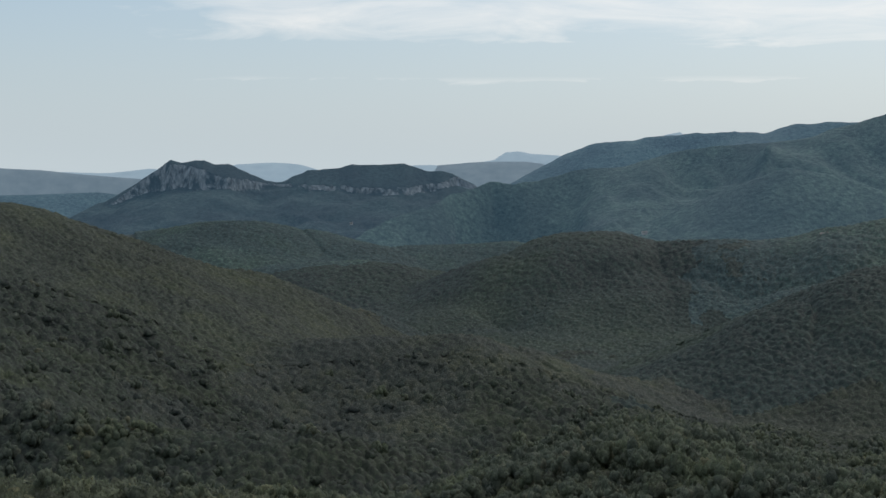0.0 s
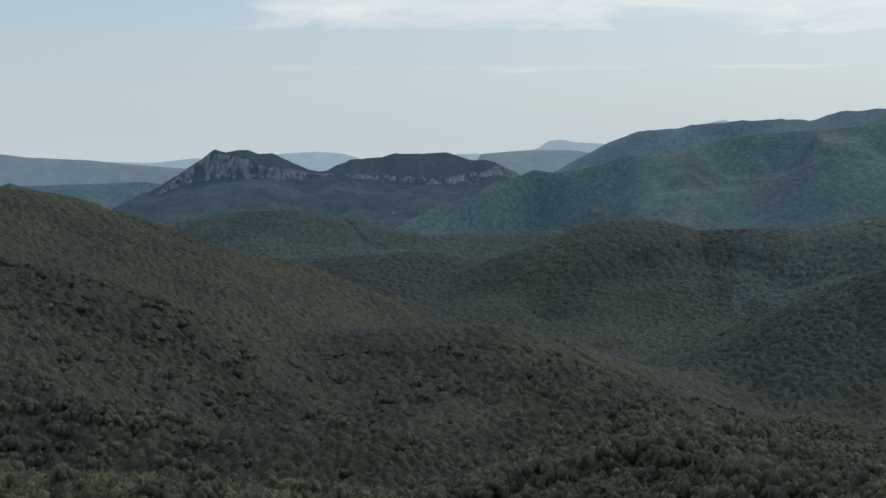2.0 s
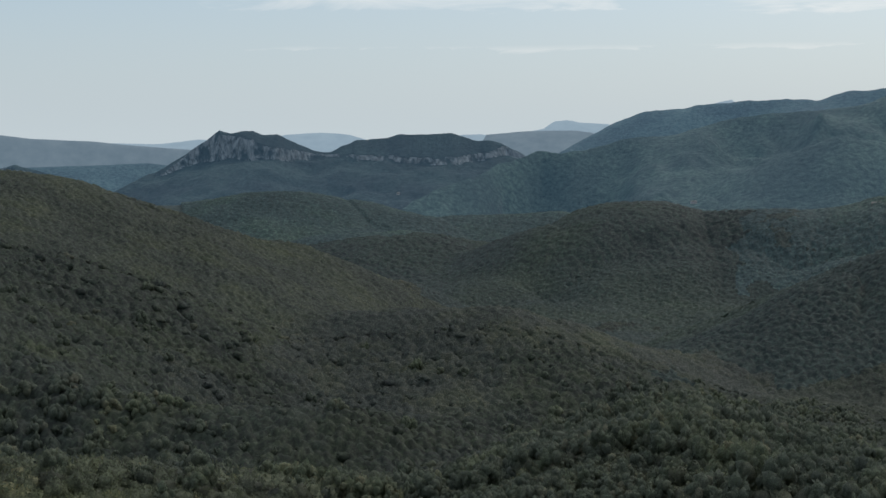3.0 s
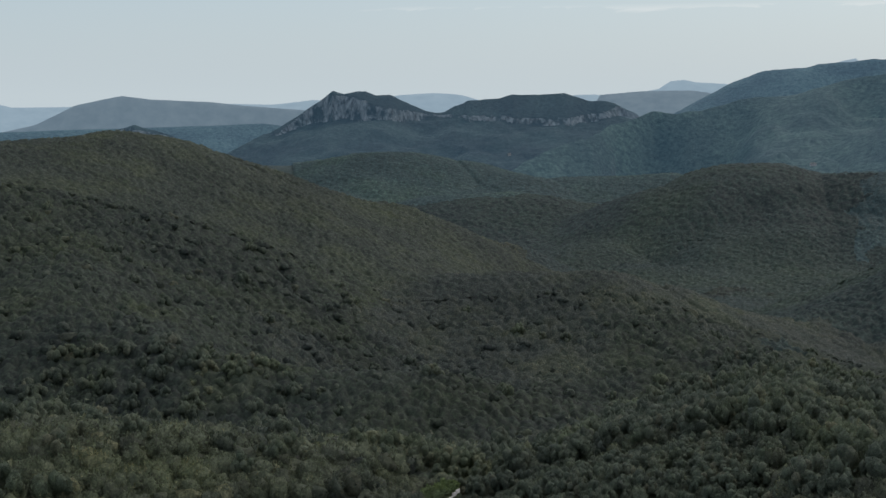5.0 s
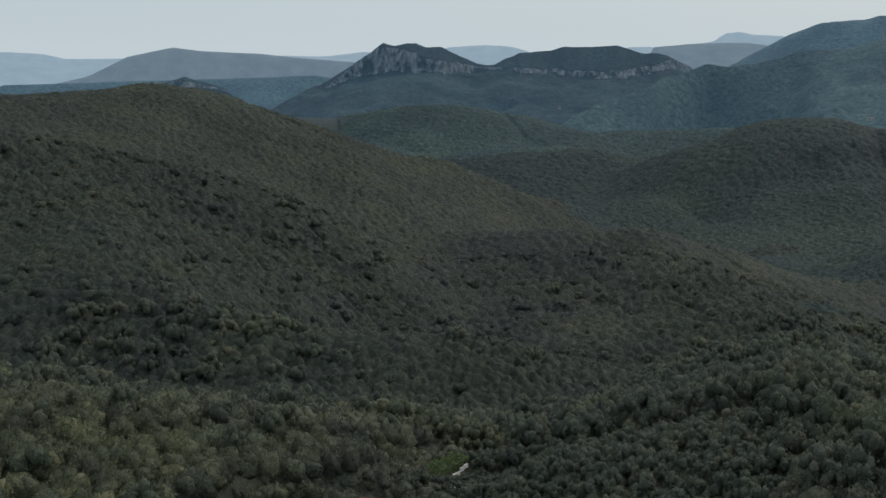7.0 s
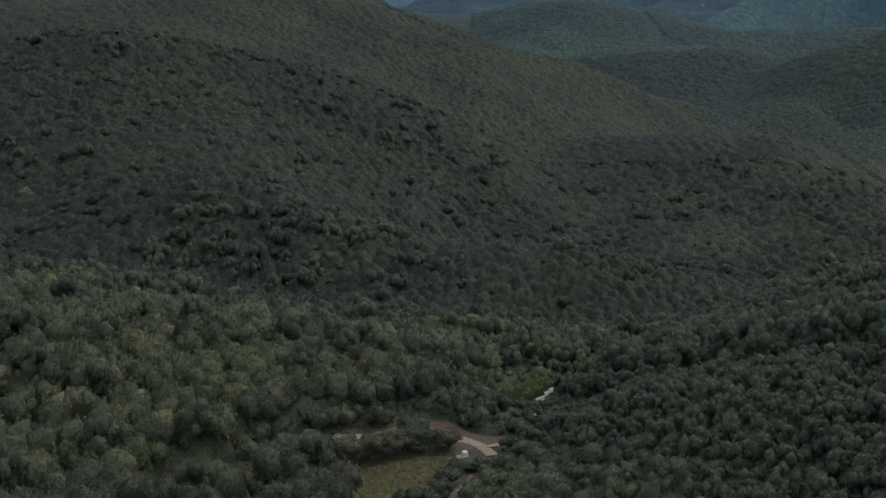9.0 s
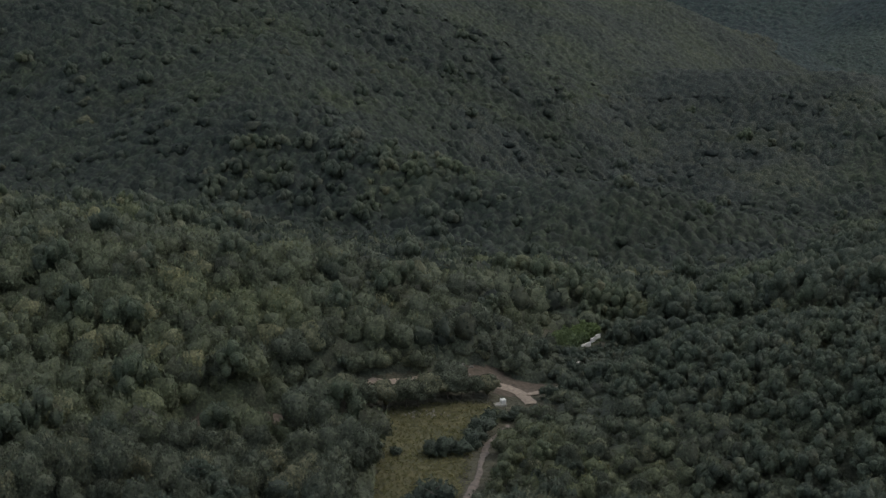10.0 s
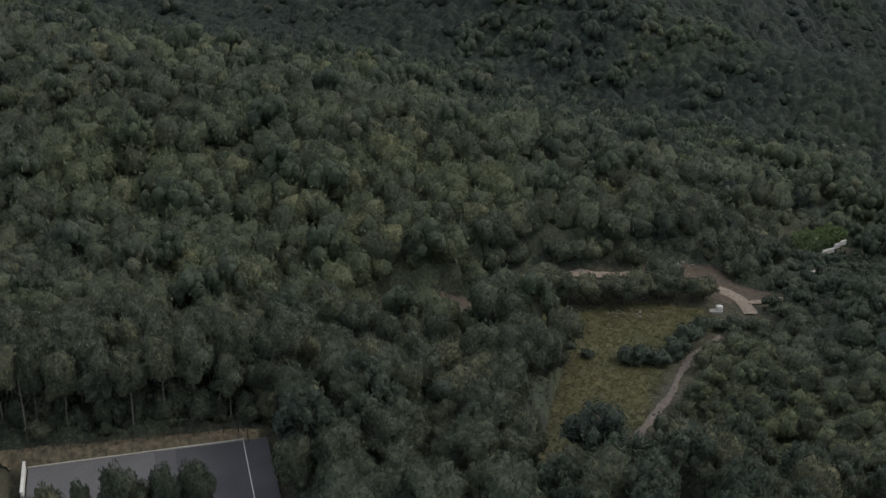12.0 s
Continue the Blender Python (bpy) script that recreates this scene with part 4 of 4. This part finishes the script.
# tall oaks with bare stems behind the fence
for k in range(30):
    u, v = -6 + 1.15 * k + rng.uniform(-0.5, 0.5), -4.3 - 3.2 * (k % 3) - rng.uniform(0, 1.6)
    p = COURT_O + COURT_U * u + COURT_V * v
    plant("tall_oak", p.x, p.y, rng.uniform(0.7, 1.08), rng, rng.uniform(0.8, 1.15))
# the row of oaks between the meadow and the lane, and the big one beside it
for x, y, s in ((-47.0, 226.5, 0.62), (-43.4, 226.9, 0.58), (-41.3, 230.0, 0.55), (-38.9, 232.4, 0.58), (-36.6, 236.4, 0.60), (-34.4, 240.0, 0.56), (-35.2, 243.4, 0.62), (-31.0, 243.2, 0.46), (-29.2, 245.0, 0.44), (-45.4, 229.0, 0.5), (-40.2, 233.6, 0.44), (-37.4, 234.0, 0.5), (-32.6, 241.6, 0.5), (-29.8, 246.6, 0.4), (-44.4, 209.3, 1.25), (-47.6, 213.1, 0.8), (-64.8, 219.8, 0.95), (-68.2, 215.4, 0.9), (-61.8, 224.3, 0.9), (-57.8, 229.8, 0.95), (-56.0, 236.1, 0.9)):
    plant("holm_oak", x, y, s, rng, 1.0 if s > 0.7 else 1.45)
# the rest of the plot
gx, gy = sown(rng, 4.25, 60, 235, -10, 70)
planted = 62
for x, y in zip(gx, gy):
    u, v = court_uv(x, y)
    if not near_plot(x, y) or open_ground(x, y, 2.0) or math.hypot(x - 32, y - 78) < 98 or (-8 < u < 32 and -13 < v < 0) or planted >= 330:
        continue
    plant("pine_tree" if rng.uniform() < (0.55 if x > -14 and y < 196 else 0.10) else "holm_oak", x, y, rng.uniform(0.72, 1.15) * float(stature(x, y)), rng)
    planted += 1


def bare_tree(x, y, h):
    """A dead standing stem with a few stubs."""
    root = tagged(new("bare_tree"), "dead pale tree stem with short stubs of branches", "tree", "dead trees by the fence")
    root.matrix_basis = pose(x, y, float(land(x, y)))
    new("trunk", trunk_mesh(rng, h, 0.13, 7, 0.7, 0.02, M_PALEBARK, 0.3)).parent = root


bare_tree(-68.4, 150.3, 7.4)
bare_tree(-73.2, 151.9, 6.6)
bare_tree(-70.8, 152.6, 8.2)


def shrub(x, y, r, h, mat, label, group):
    v, f = billow_crown(rng, 2, 18, 420, 0.085, 0.42, 0.5)
    ob = new("shrub", mesh_from("shrub", v * (r, r, h / 1.1), f, mat))
    ob.location = (x, y, float(land(x, y)))
    return tagged(ob, label, "shrub", group)


for x, y, r, h in ((-38.3, 210.6, 2.3, 2.9), (-36.6, 212.4, 1.6, 2.0), (-33.2, 213.4, 1.1, 1.1), (-28.4, 215.6, 1.7, 1.9), (-26.6, 216.4, 2.0, 2.2), (-24.8, 217.9, 1.7, 1.9), (-24.0, 221.6, 1.7, 2.0), (-24.6, 225.0, 1.8, 2.1), (-25.0, 229.3, 2.1, 2.5), (-25.3, 233.6, 2.0, 2.3), (-24.4, 236.6, 1.5, 1.5), (-22.6, 240.2, 1.3, 1.2), (-22.0, 237.2, 1.3, 1.5), (-20.2, 240.0, 1.3, 1.4)):
    shrub(x, y, r, h, M_SHRUB, "dark low shrub at the edge of the meadow", "shrubs on the meadow")


for x, y, r, h in ((-42.4, 246.5, 2.0, 2.8), (-42.2, 250.0, 2.2, 3.2), (-40.8, 253.8, 2.3, 3.4), (-37.8, 256.2, 2.2, 3.0), (-35.4, 258.6, 2.3, 3.3), (-32.4, 261.4, 2.2, 3.0), (-29.4, 258.8, 2.0, 2.6), (-26.6, 257.8, 2.2, 3.0), (-23.6, 259.8, 2.0, 2.6), (-20.4, 259.4, 1.8, 2.2)):
    shrub(x, y, r, h, M_OAK, "green shrub at the foot of the woods behind the bare bank", "shrubs behind the lane")


# low growth at the foot of the tall oaks
for k in range(34):
    p = COURT_O + COURT_U * (-5 + 0.95 * k + rng.uniform(-0.5, 0.5)) + COURT_V * (-4.0 - rng.uniform(0, 4.5))
    shrub(p.x, p.y, rng.uniform(1.1, 1.8), rng.uniform(2.2, 5.0), M_OAK, "low evergreen shrub at the foot of the tall oaks", "shrubs behind the court")


# ---- the court and its fence ----
M_ASPHALT = two_scale("court_asphalt", 6.0, 0.25, [(0.3, (0.105, 0.104, 0.110)), (0.7, (0.140, 0.138, 0.144))], [(0.3, (0.42, 0.42, 0.42)), (0.7, (0.58, 0.58, 0.58))], 0.8, 0.2, 0.01)
# darker copies of the asphalt for the tree-shaded part of the court
M_ASPHALT_HALF_SHADE = two_scale("half_shaded_asphalt", 6.0, 0.25, [(0.3, (0.080, 0.080, 0.086)), (0.7, (0.106, 0.105, 0.112))], [(0.3, (0.42, 0.42, 0.42)), (0.7, (0.58, 0.58, 0.58))], 0.8, 0.2, 0.01)
M_ASPHALT_SHADE = two_scale("shaded_asphalt", 6.0, 0.25, [(0.3, (0.058, 0.059, 0.064)), (0.7, (0.080, 0.080, 0.086))], [(0.3, (0.42, 0.42, 0.42)), (0.7, (0.58, 0.58, 0.58))], 0.8, 0.2, 0.01)
M_WHITE = two_scale("white_paint", 4.0, 0.6, [(0.3, (0.56, 0.55, 0.52)), (0.7, (0.76, 0.75, 0.72))], [(0.3, (0.42, 0.42, 0.40)), (0.7, (0.58, 0.58, 0.56))], 0.7, 0.2, 0.01)
M_CONCRETE = two_scale("pale_concrete", 4.0, 0.5, [(0.3, (0.30, 0.285, 0.25)), (0.7, (0.46, 0.44, 0.40))], [(0.3, (0.42, 0.42, 0.40)), (0.7, (0.58, 0.58, 0.56))], 0.9, 0.3, 0.02)
M_STEEL = two_scale("rusty_steel", 8.0, 1.0, [(0.3, (0.05, 0.04, 0.035)), (0.7, (0.11, 0.085, 0.065))], [(0.3, (0.42, 0.42, 0.40)), (0.7, (0.58, 0.58, 0.56))], 0.6, 0.2, 0.01)
COURT_M = Matrix.Translation((COURT_O.x, COURT_O.y, COURT_Z)) @ pose(0, 0, 0, 0, 0, math.degrees(math.atan2(COURT_U.y, COURT_U.x)))
# along the far edge is +x, towards the flight is -y


def court():
    bm = bmesh.new()
    box(bm, (COURT_L + 2.6, 13.6, 0.6), ((COURT_L + 2.6) / 2, -6.8, -0.2))
    me = bpy.data.meshes.new("pavement_1")
    bm.to_mesh(me)
    bm.free()
    me.materials.append(M_ASPHALT)
    ob = tagged(new("pavement_1", me), "grey asphalt court with a white edge", "court", kind="structure")
    ob.matrix_basis = COURT_M
    for n, size, at in (("kerb", (COURT_L + 0.2, 0.18, 0.24), (COURT_L / 2, 0.12, 0.12)), ("kerb", (0.09, 13.2, 0.10), (COURT_L, -6.8, 0.15))):
        bm = bmesh.new()
        box(bm, size, at, 0, 0.02)
        part(n, bm, M_CONCRETE if size[0] > 1 else M_WHITE, ob)
    for x0, x1, mat in ((13.0, 15.2, M_ASPHALT_HALF_SHADE), (15.206, COURT_L + 2.58, M_ASPHALT_SHADE)):       # darker lengths: tree shade put into the asphalt colour
        bm = bmesh.new()
        box(bm, (x1 - x0, 13.5, 0.05), ((x0 + x1) / 2, -6.82, 0.081))
        part("shade_strip", bm, mat, ob)
    wall = tagged(new("white_wall"), "low white wall end beside the grey court", "wall")
    wall.matrix_basis = COURT_M
    bm = bmesh.new()
    box(bm, (0.24, 5.6, 1.1), (-0.30, -2.9, 0.45), 0, 0.03)
    part("wall", bm, M_WHITE, wall)
    bm = bmesh.new()
    box(bm, (0.32, 5.8, 0.08), (-0.30, -2.9, 1.04), 0, 0.02)
    part("coping", bm, M_WHITE, wall)
    post = tagged(new("steel_post"), "dark steel post at the corner of the court", "post")
    post.matrix_basis = COURT_M
    bm = bmesh.new()
    rod(bm, (COURT_L + 0.5, -0.4, 0), (COURT_L + 0.5, -0.4, 1.9), 0.06, 0.05, 8)
    part("shaft", bm, M_STEEL, post)
    bm = bmesh.new()
    box(bm, (0.24, 0.24, 0.05), (COURT_L + 0.5, -0.4, 0.12))
    part("base_plate", bm, M_STEEL, post)


court()


def fence():
    root = tagged(new("wire_fence"), "rusty wire fence on thin posts along the dry bank", "fence")
    root.matrix_basis = COURT_M
    n = 15
    tops = []
    for k in range(n):
        x, y = -0.5 + 1.62 * k, 1.7 + 0.12 * math.sin(k * 1.7)
        bm = bmesh.new()
        lean = 0.06 * math.sin(k * 2.9)
        rod(bm, (x, y, -0.3), (x + lean, y, 1.6), 0.065, 0.055, 6)
        if k in (6, 14):
            rod(bm, (x + 0.05, y, 1.0), (x + 0.85, y, 0.0), 0.04, 0.04, 5)
            rod(bm, (x - 0.05, y, 1.0), (x - 0.85, y, 0.0), 0.04, 0.04, 5)
        part("post", bm, M_STEEL, root)
        tops.append((x + lean, y))
    for z in (0.4, 0.9, 1.4):
        bm = bmesh.new()
        for (ax, ay), (bx, by) in zip(tops, tops[1:]):
            rod(bm, (ax, ay, z), (bx, by, z - 0.02), 0.012, 0.012, 4)
        part("wire", bm, M_STEEL, root)


fence()
_c = [COURT_O + COURT_U * u + COURT_V * v for u, v in ((-4, -0.1), (COURT_L + 2, -0.1), (COURT_L + 2, -2.6), (10, -2.5), (-4, -2.6))]
patch("bank", [(p.x, p.y) for p in _c], M_BANK, "dry yellowish grass bank behind the court", "bank", 0.35, 0.4, 0.1)


# ---- the terrace with its wall and hedge ----
def terrace():
    a, b = Vector((-23.1, 278.6)), Vector((-19.4, 285.6))
    d = (b - a).normalized()
    z = float(land(-21, 282))
    root = tagged(new("garden_wall"), "stepped white garden wall below a bright green hedge", "wall")
    for k in range(6):
        p, q = a.lerp(b, k / 6), a.lerp(b, (k + 1) / 6)
        m = (p + q) / 2
        bm = bmesh.new()
        box(bm, ((q - p).length + 0.02, 0.3, 0.85), (m.x, m.y, z + 0.5 + 0.32 * k - 0.3 * (k == 3)), math.degrees(math.atan2(d.y, d.x)), 0.03)
        part("wall_section", bm, M_WHITE, root)
    bm = bmesh.new()
    box(bm, (2.6, 1.5, 0.5), (-19.2, 268.0, float(land(-19.2, 268.0)) + 0.9), 30, 0.05)
    me = bpy.data.meshes.new("concrete_slab")
    bm.to_mesh(me)
    bm.free()
    me.materials.append(M_CONCRETE)
    tagged(new("concrete_slab", me), "pale concrete slab beside the bushes", "slab")
    n = d.orthogonal() if d.orthogonal().x < 0 else -d.orthogonal()
    for k, (mat, label) in enumerate(((M_GARDEN, 0), (M_HEDGE, 1))):
        lab = "tall hedge of darker green leaves on the terrace" if k == 0 else "bright yellow-green clipped hedge above the white wall"
        cnt = 2600
        if k == 0:
            u, v, h = rng.uniform(-0.1, 0.62, cnt), rng.uniform(0.4, 6.5, cnt), rng.uniform(0, 1, cnt) ** 0.5
        else:
            u, v, h = rng.uniform(0.5, 1.08, cnt), rng.uniform(0.4, 5.0, cnt), rng.uniform(0, 1, cnt) ** 0.5
        L = (b - a).length
        x, y = a.x + d.x * u * L + n.x * v, a.y + d.y * u * L + n.y * v
        top = 1.9 + 1.7 * u + 0.5 * fbm(x, y, 1.6, 2, 3)
        c = np.stack([x, y, z + 0.2 + h * top], -1)
        t1, t2 = rng.normal(size=(2, cnt, 3)) * 0.24
        tri = np.stack([c + t1, c + t2, c - 0.5 * t1 - 0.5 * t2], 1).reshape(-1, 3)
        tagged(new("hedge", mesh_from("hedge", tri, np.arange(cnt * 3).reshape(-1, 3), mat)), lab, "hedge")


terrace()

# ---- machines and loose things ----
M_YELLOW = two_scale("faded_yellow_paint", 5.0, 0.8, [(0.3, (0.26, 0.20, 0.11)), (0.7, (0.40, 0.32, 0.19))], [(0.3, (0.4, 0.4, 0.4)), (0.7, (0.6, 0.6, 0.58))], 0.6, 0.2, 0.01)
M_BLACK = two_scale("black_rubber", 8.0, 1.0, [(0.3, (0.02, 0.02, 0.02)), (0.7, (0.05, 0.048, 0.045))], [(0.3, (0.42, 0.42, 0.42)), (0.7, (0.58, 0.58, 0.58))], 0.8, 0.3, 0.01)
M_STONE = two_scale("pale_stone", 3.0, 0.5, [(0.3, (0.16, 0.152, 0.132)), (0.7, (0.29, 0.275, 0.245))], [(0.3, (0.4, 0.4, 0.4)), (0.7, (0.6, 0.6, 0.58))], 0.95, 0.6, 0.03)
M_CABGLASS = two_scale("dark_glass", 2.0, 0.5, [(0.3, (0.03, 0.035, 0.04)), (0.7, (0.05, 0.055, 0.06))], [(0.3, (0.45, 0.45, 0.45)), (0.7, (0.55, 0.55, 0.55))], 0.15, 0.0, 0.01)


def digger(x, y, turn):
    root = tagged(new("mini_digger"), "small faded yellow digger with raised arm on bare soil", "digger")
    root.matrix_basis = pose(x, y, float(land(x, y)) + 0.15, 0, 0, turn)
    for s in (-0.55, 0.55):
        bm = bmesh.new()
        box(bm, (1.7, 0.32, 0.42), (0, s, 0.22), 0, 0.12)
        part("track", bm, M_BLACK, root)
    bm = bmesh.new()
    box(bm, (1.3, 1.1, 0.55), (-0.1, 0, 0.75), 0, 0.08)
    part("body", bm, M_YELLOW, root)
    bm = bmesh.new()
    box(bm, (0.85, 0.85, 1.0), (0.05, 0.1, 1.5), 0, 0.07)
    cab = part("cab", bm, M_CABGLASS, root)
    bm = bmesh.new()
    box(bm, (0.95, 0.95, 0.09), (0.05, 0.1, 2.04), 0, 0.03)
    part("roof", bm, M_YELLOW, cab)
    for n, a, b, r in (("boom", (0.55, -0.3, 0.9), (1.35, -0.3, 2.3), 0.12), ("dipper", (1.35, -0.3, 2.35), (1.75, -0.3, 1.2), 0.1)):
        bm = bmesh.new()
        rod(bm, a, b, r, r * 0.8, 6)
        part(n, bm, M_CONCRETE if n == "dipper" else M_YELLOW, root)
    bm = bmesh.new()
    box(bm, (0.35, 0.5, 0.4), (1.7, -0.3, 1.0), 0, 0.08, 0)
    part("bucket", bm, M_STEEL, root)


digger(-58.8, 211.3, 200)


def tank():
    root = tagged(new("water_tank"), "small white tank on a concrete plinth by the meadow", "tank")
    root.matrix_basis = pose(-26.2, 243.2, float(land(-26.2, 243.2)), 0, 0, 35)
    bm = bmesh.new()
    box(bm, (2.0, 1.1, 0.35), (-0.3, 0, 0.2), 0, 0.03)
    part("plinth", bm, M_CONCRETE, root)
    bm = bmesh.new()
    box(bm, (0.9, 0.8, 0.8), (0.2, 0, 0.75), 0, 0.1)
    body = part("body", bm, M_WHITE, root)
    bm = bmesh.new()
    rod(bm, (0.2, 0, 1.12), (0.2, 0, 1.24), 0.2, 0.18, 10)
    part("lid", bm, M_WHITE, body)


tank()


def stones(name, spots, label):
    """Loose pale stones, joined."""
    iv, jf = ico(0)
    V, F, c = [], [], 0
    for x, y, s in spots:
        v = iv * (1 + rng.uniform(-0.3, 0.3, (len(iv), 1))) * (s, s * rng.uniform(0.6, 1.2), s * 0.55) + (x, y, float(land(x, y)) + 0.12 + 0.2 * s)
        V.append(v)
        F.append(jf + c)
        c += len(iv)
    tagged(new(name, mesh_from(name, np.concatenate(V), np.concatenate(F), M_STONE, False)), label, "stones", kind="stuff")


stones("stones", [(-44.6 + 16 * t + rng.normal() * 0.9, 224.9 + 12.0 * t + rng.normal() * 0.5, rng.uniform(0.08, 0.24)) for t in rng.uniform(0.2, 0.75, 60)], "pale stones strewn along the top of the meadow")
stones("rubble", [(-51.6 + rng.normal() * 2.2, 214.5 + rng.normal() * 1.8, rng.uniform(0.18, 0.5)) for _ in range(60)], "pale rubble stones beside the clearing")
stones("rubble", [(-38.0 + rng.normal() * 2.0, 252.0 + rng.normal() * 1.5, rng.uniform(0.15, 0.45)) for _ in range(70)], "pale stones of a tumbled bank by the lane")


M_TUFT = foliage("grass_blades", (0.105, 0.110, 0.058), (0.165, 0.158, 0.085), 2.0, (0.23, 0.20, 0.115), thin=0.6)


def tufts(count):
    """Rough grass on the meadow."""
    p = np.array(MEADOW)
    x, y = rng.uniform(p[:, 0].min(), p[:, 0].max(), count * 3), rng.uniform(p[:, 1].min(), p[:, 1].max(), count * 3)
    k = inside(x, y, MEADOW)
    x, y = x[k][:count], y[k][:count]
    c = np.stack([x, y, land(x, y) + 0.2], -1)
    a = rng.uniform(0, 6.283, len(x))
    w, h = rng.uniform(0.06, 0.2, len(x)), rng.uniform(0.08, 0.3, len(x))
    side = np.stack([np.cos(a) * w, np.sin(a) * w, 0 * a], -1)
    tip = c + np.stack([rng.normal(size=len(x)) * 0.35, rng.normal(size=len(x)) * 0.35, h], -1)
    tri = np.stack([c - side, c + side, tip], 1).reshape(-1, 3)
    tagged(new("grass", mesh_from("grass", tri, np.arange(len(tri)).reshape(-1, 3), M_TUFT)), "rough dry grass tufts on the meadow", "grass", kind="stuff")


tufts(7000)

# ---- far houses ----
M_RENDERED = two_scale("pale_render", 1.0, 0.2, [(0.3, (0.28, 0.29, 0.29)), (0.7, (0.40, 0.41, 0.41))], [(0.3, (0.44, 0.44, 0.44)), (0.7, (0.56, 0.56, 0.56))], 0.9, 0.2, 0.02)
M_STONEWALL = two_scale("stone_wall", 1.0, 0.2, [(0.3, (0.14, 0.13, 0.12)), (0.7, (0.25, 0.24, 0.22))], [(0.3, (0.44, 0.44, 0.44)), (0.7, (0.56, 0.56, 0.56))], 0.9, 0.2, 0.02)
M_TILE = two_scale("weathered_tiles", 1.5, 0.2, [(0.3, (0.15, 0.15, 0.145)), (0.7, (0.23, 0.225, 0.215))], [(0.3, (0.44, 0.44, 0.44)), (0.7, (0.56, 0.56, 0.56))], 0.9, 0.3, 0.05)


def house(x, y, z, turn, long, deep, high, wall_mat, label):
    root = tagged(new("house"), label, "house")
    root.matrix_basis = pose(x, y, z, 0, 0, turn)
    bm = bmesh.new()
    box(bm, (long, deep, high + 2), (0, 0, high / 2 - 1))
    part("wall", bm, wall_mat, root)
    bm = bmesh.new()
    e, top = 0.4, high + deep * 0.24
    v = [bm.verts.new(p) for p in ((-long / 2 - e, -deep / 2 - e, high), (long / 2 + e, -deep / 2 - e, high), (long / 2 + e, 0, top), (-long / 2 - e, 0, top), (-long / 2 - e, deep / 2 + e, high), (long / 2 + e, deep / 2 + e, high))]
    for q in ((0, 1, 2, 3), (3, 2, 5, 4), (0, 3, 4), (1, 5, 2), (0, 4, 5, 1)):
        bm.faces.new([v[i] for i in q])
    roof = part("roof", bm, M_TILE, root)
    bm = bmesh.new()
    box(bm, (0.8, 0.8, 1.6), (long * 0.3, 0, top + 0.3))
    part("chimney", bm, wall_mat, roof)
    for k in range(3):
        bm = bmesh.new()
        box(bm, (1.0, 0.12, 1.4), (long * (k - 1) * 0.3, -deep / 2 - 0.02, high * 0.55))
        part("window", bm, M_CABGLASS, root)


house(399, 1311, 14.0, -20, 9, 7, 5.5, M_STONEWALL, "grey stone house with a tiled roof on the wooded ridge")
house(365, 2271, -32, 10, 10, 5, 2.6, M_RENDERED, "pale house with a tiled roof among far woods")
house(-199, 2720, -38, 5, 6, 4, 2.6, M_RENDERED, "small white house in the far valley")
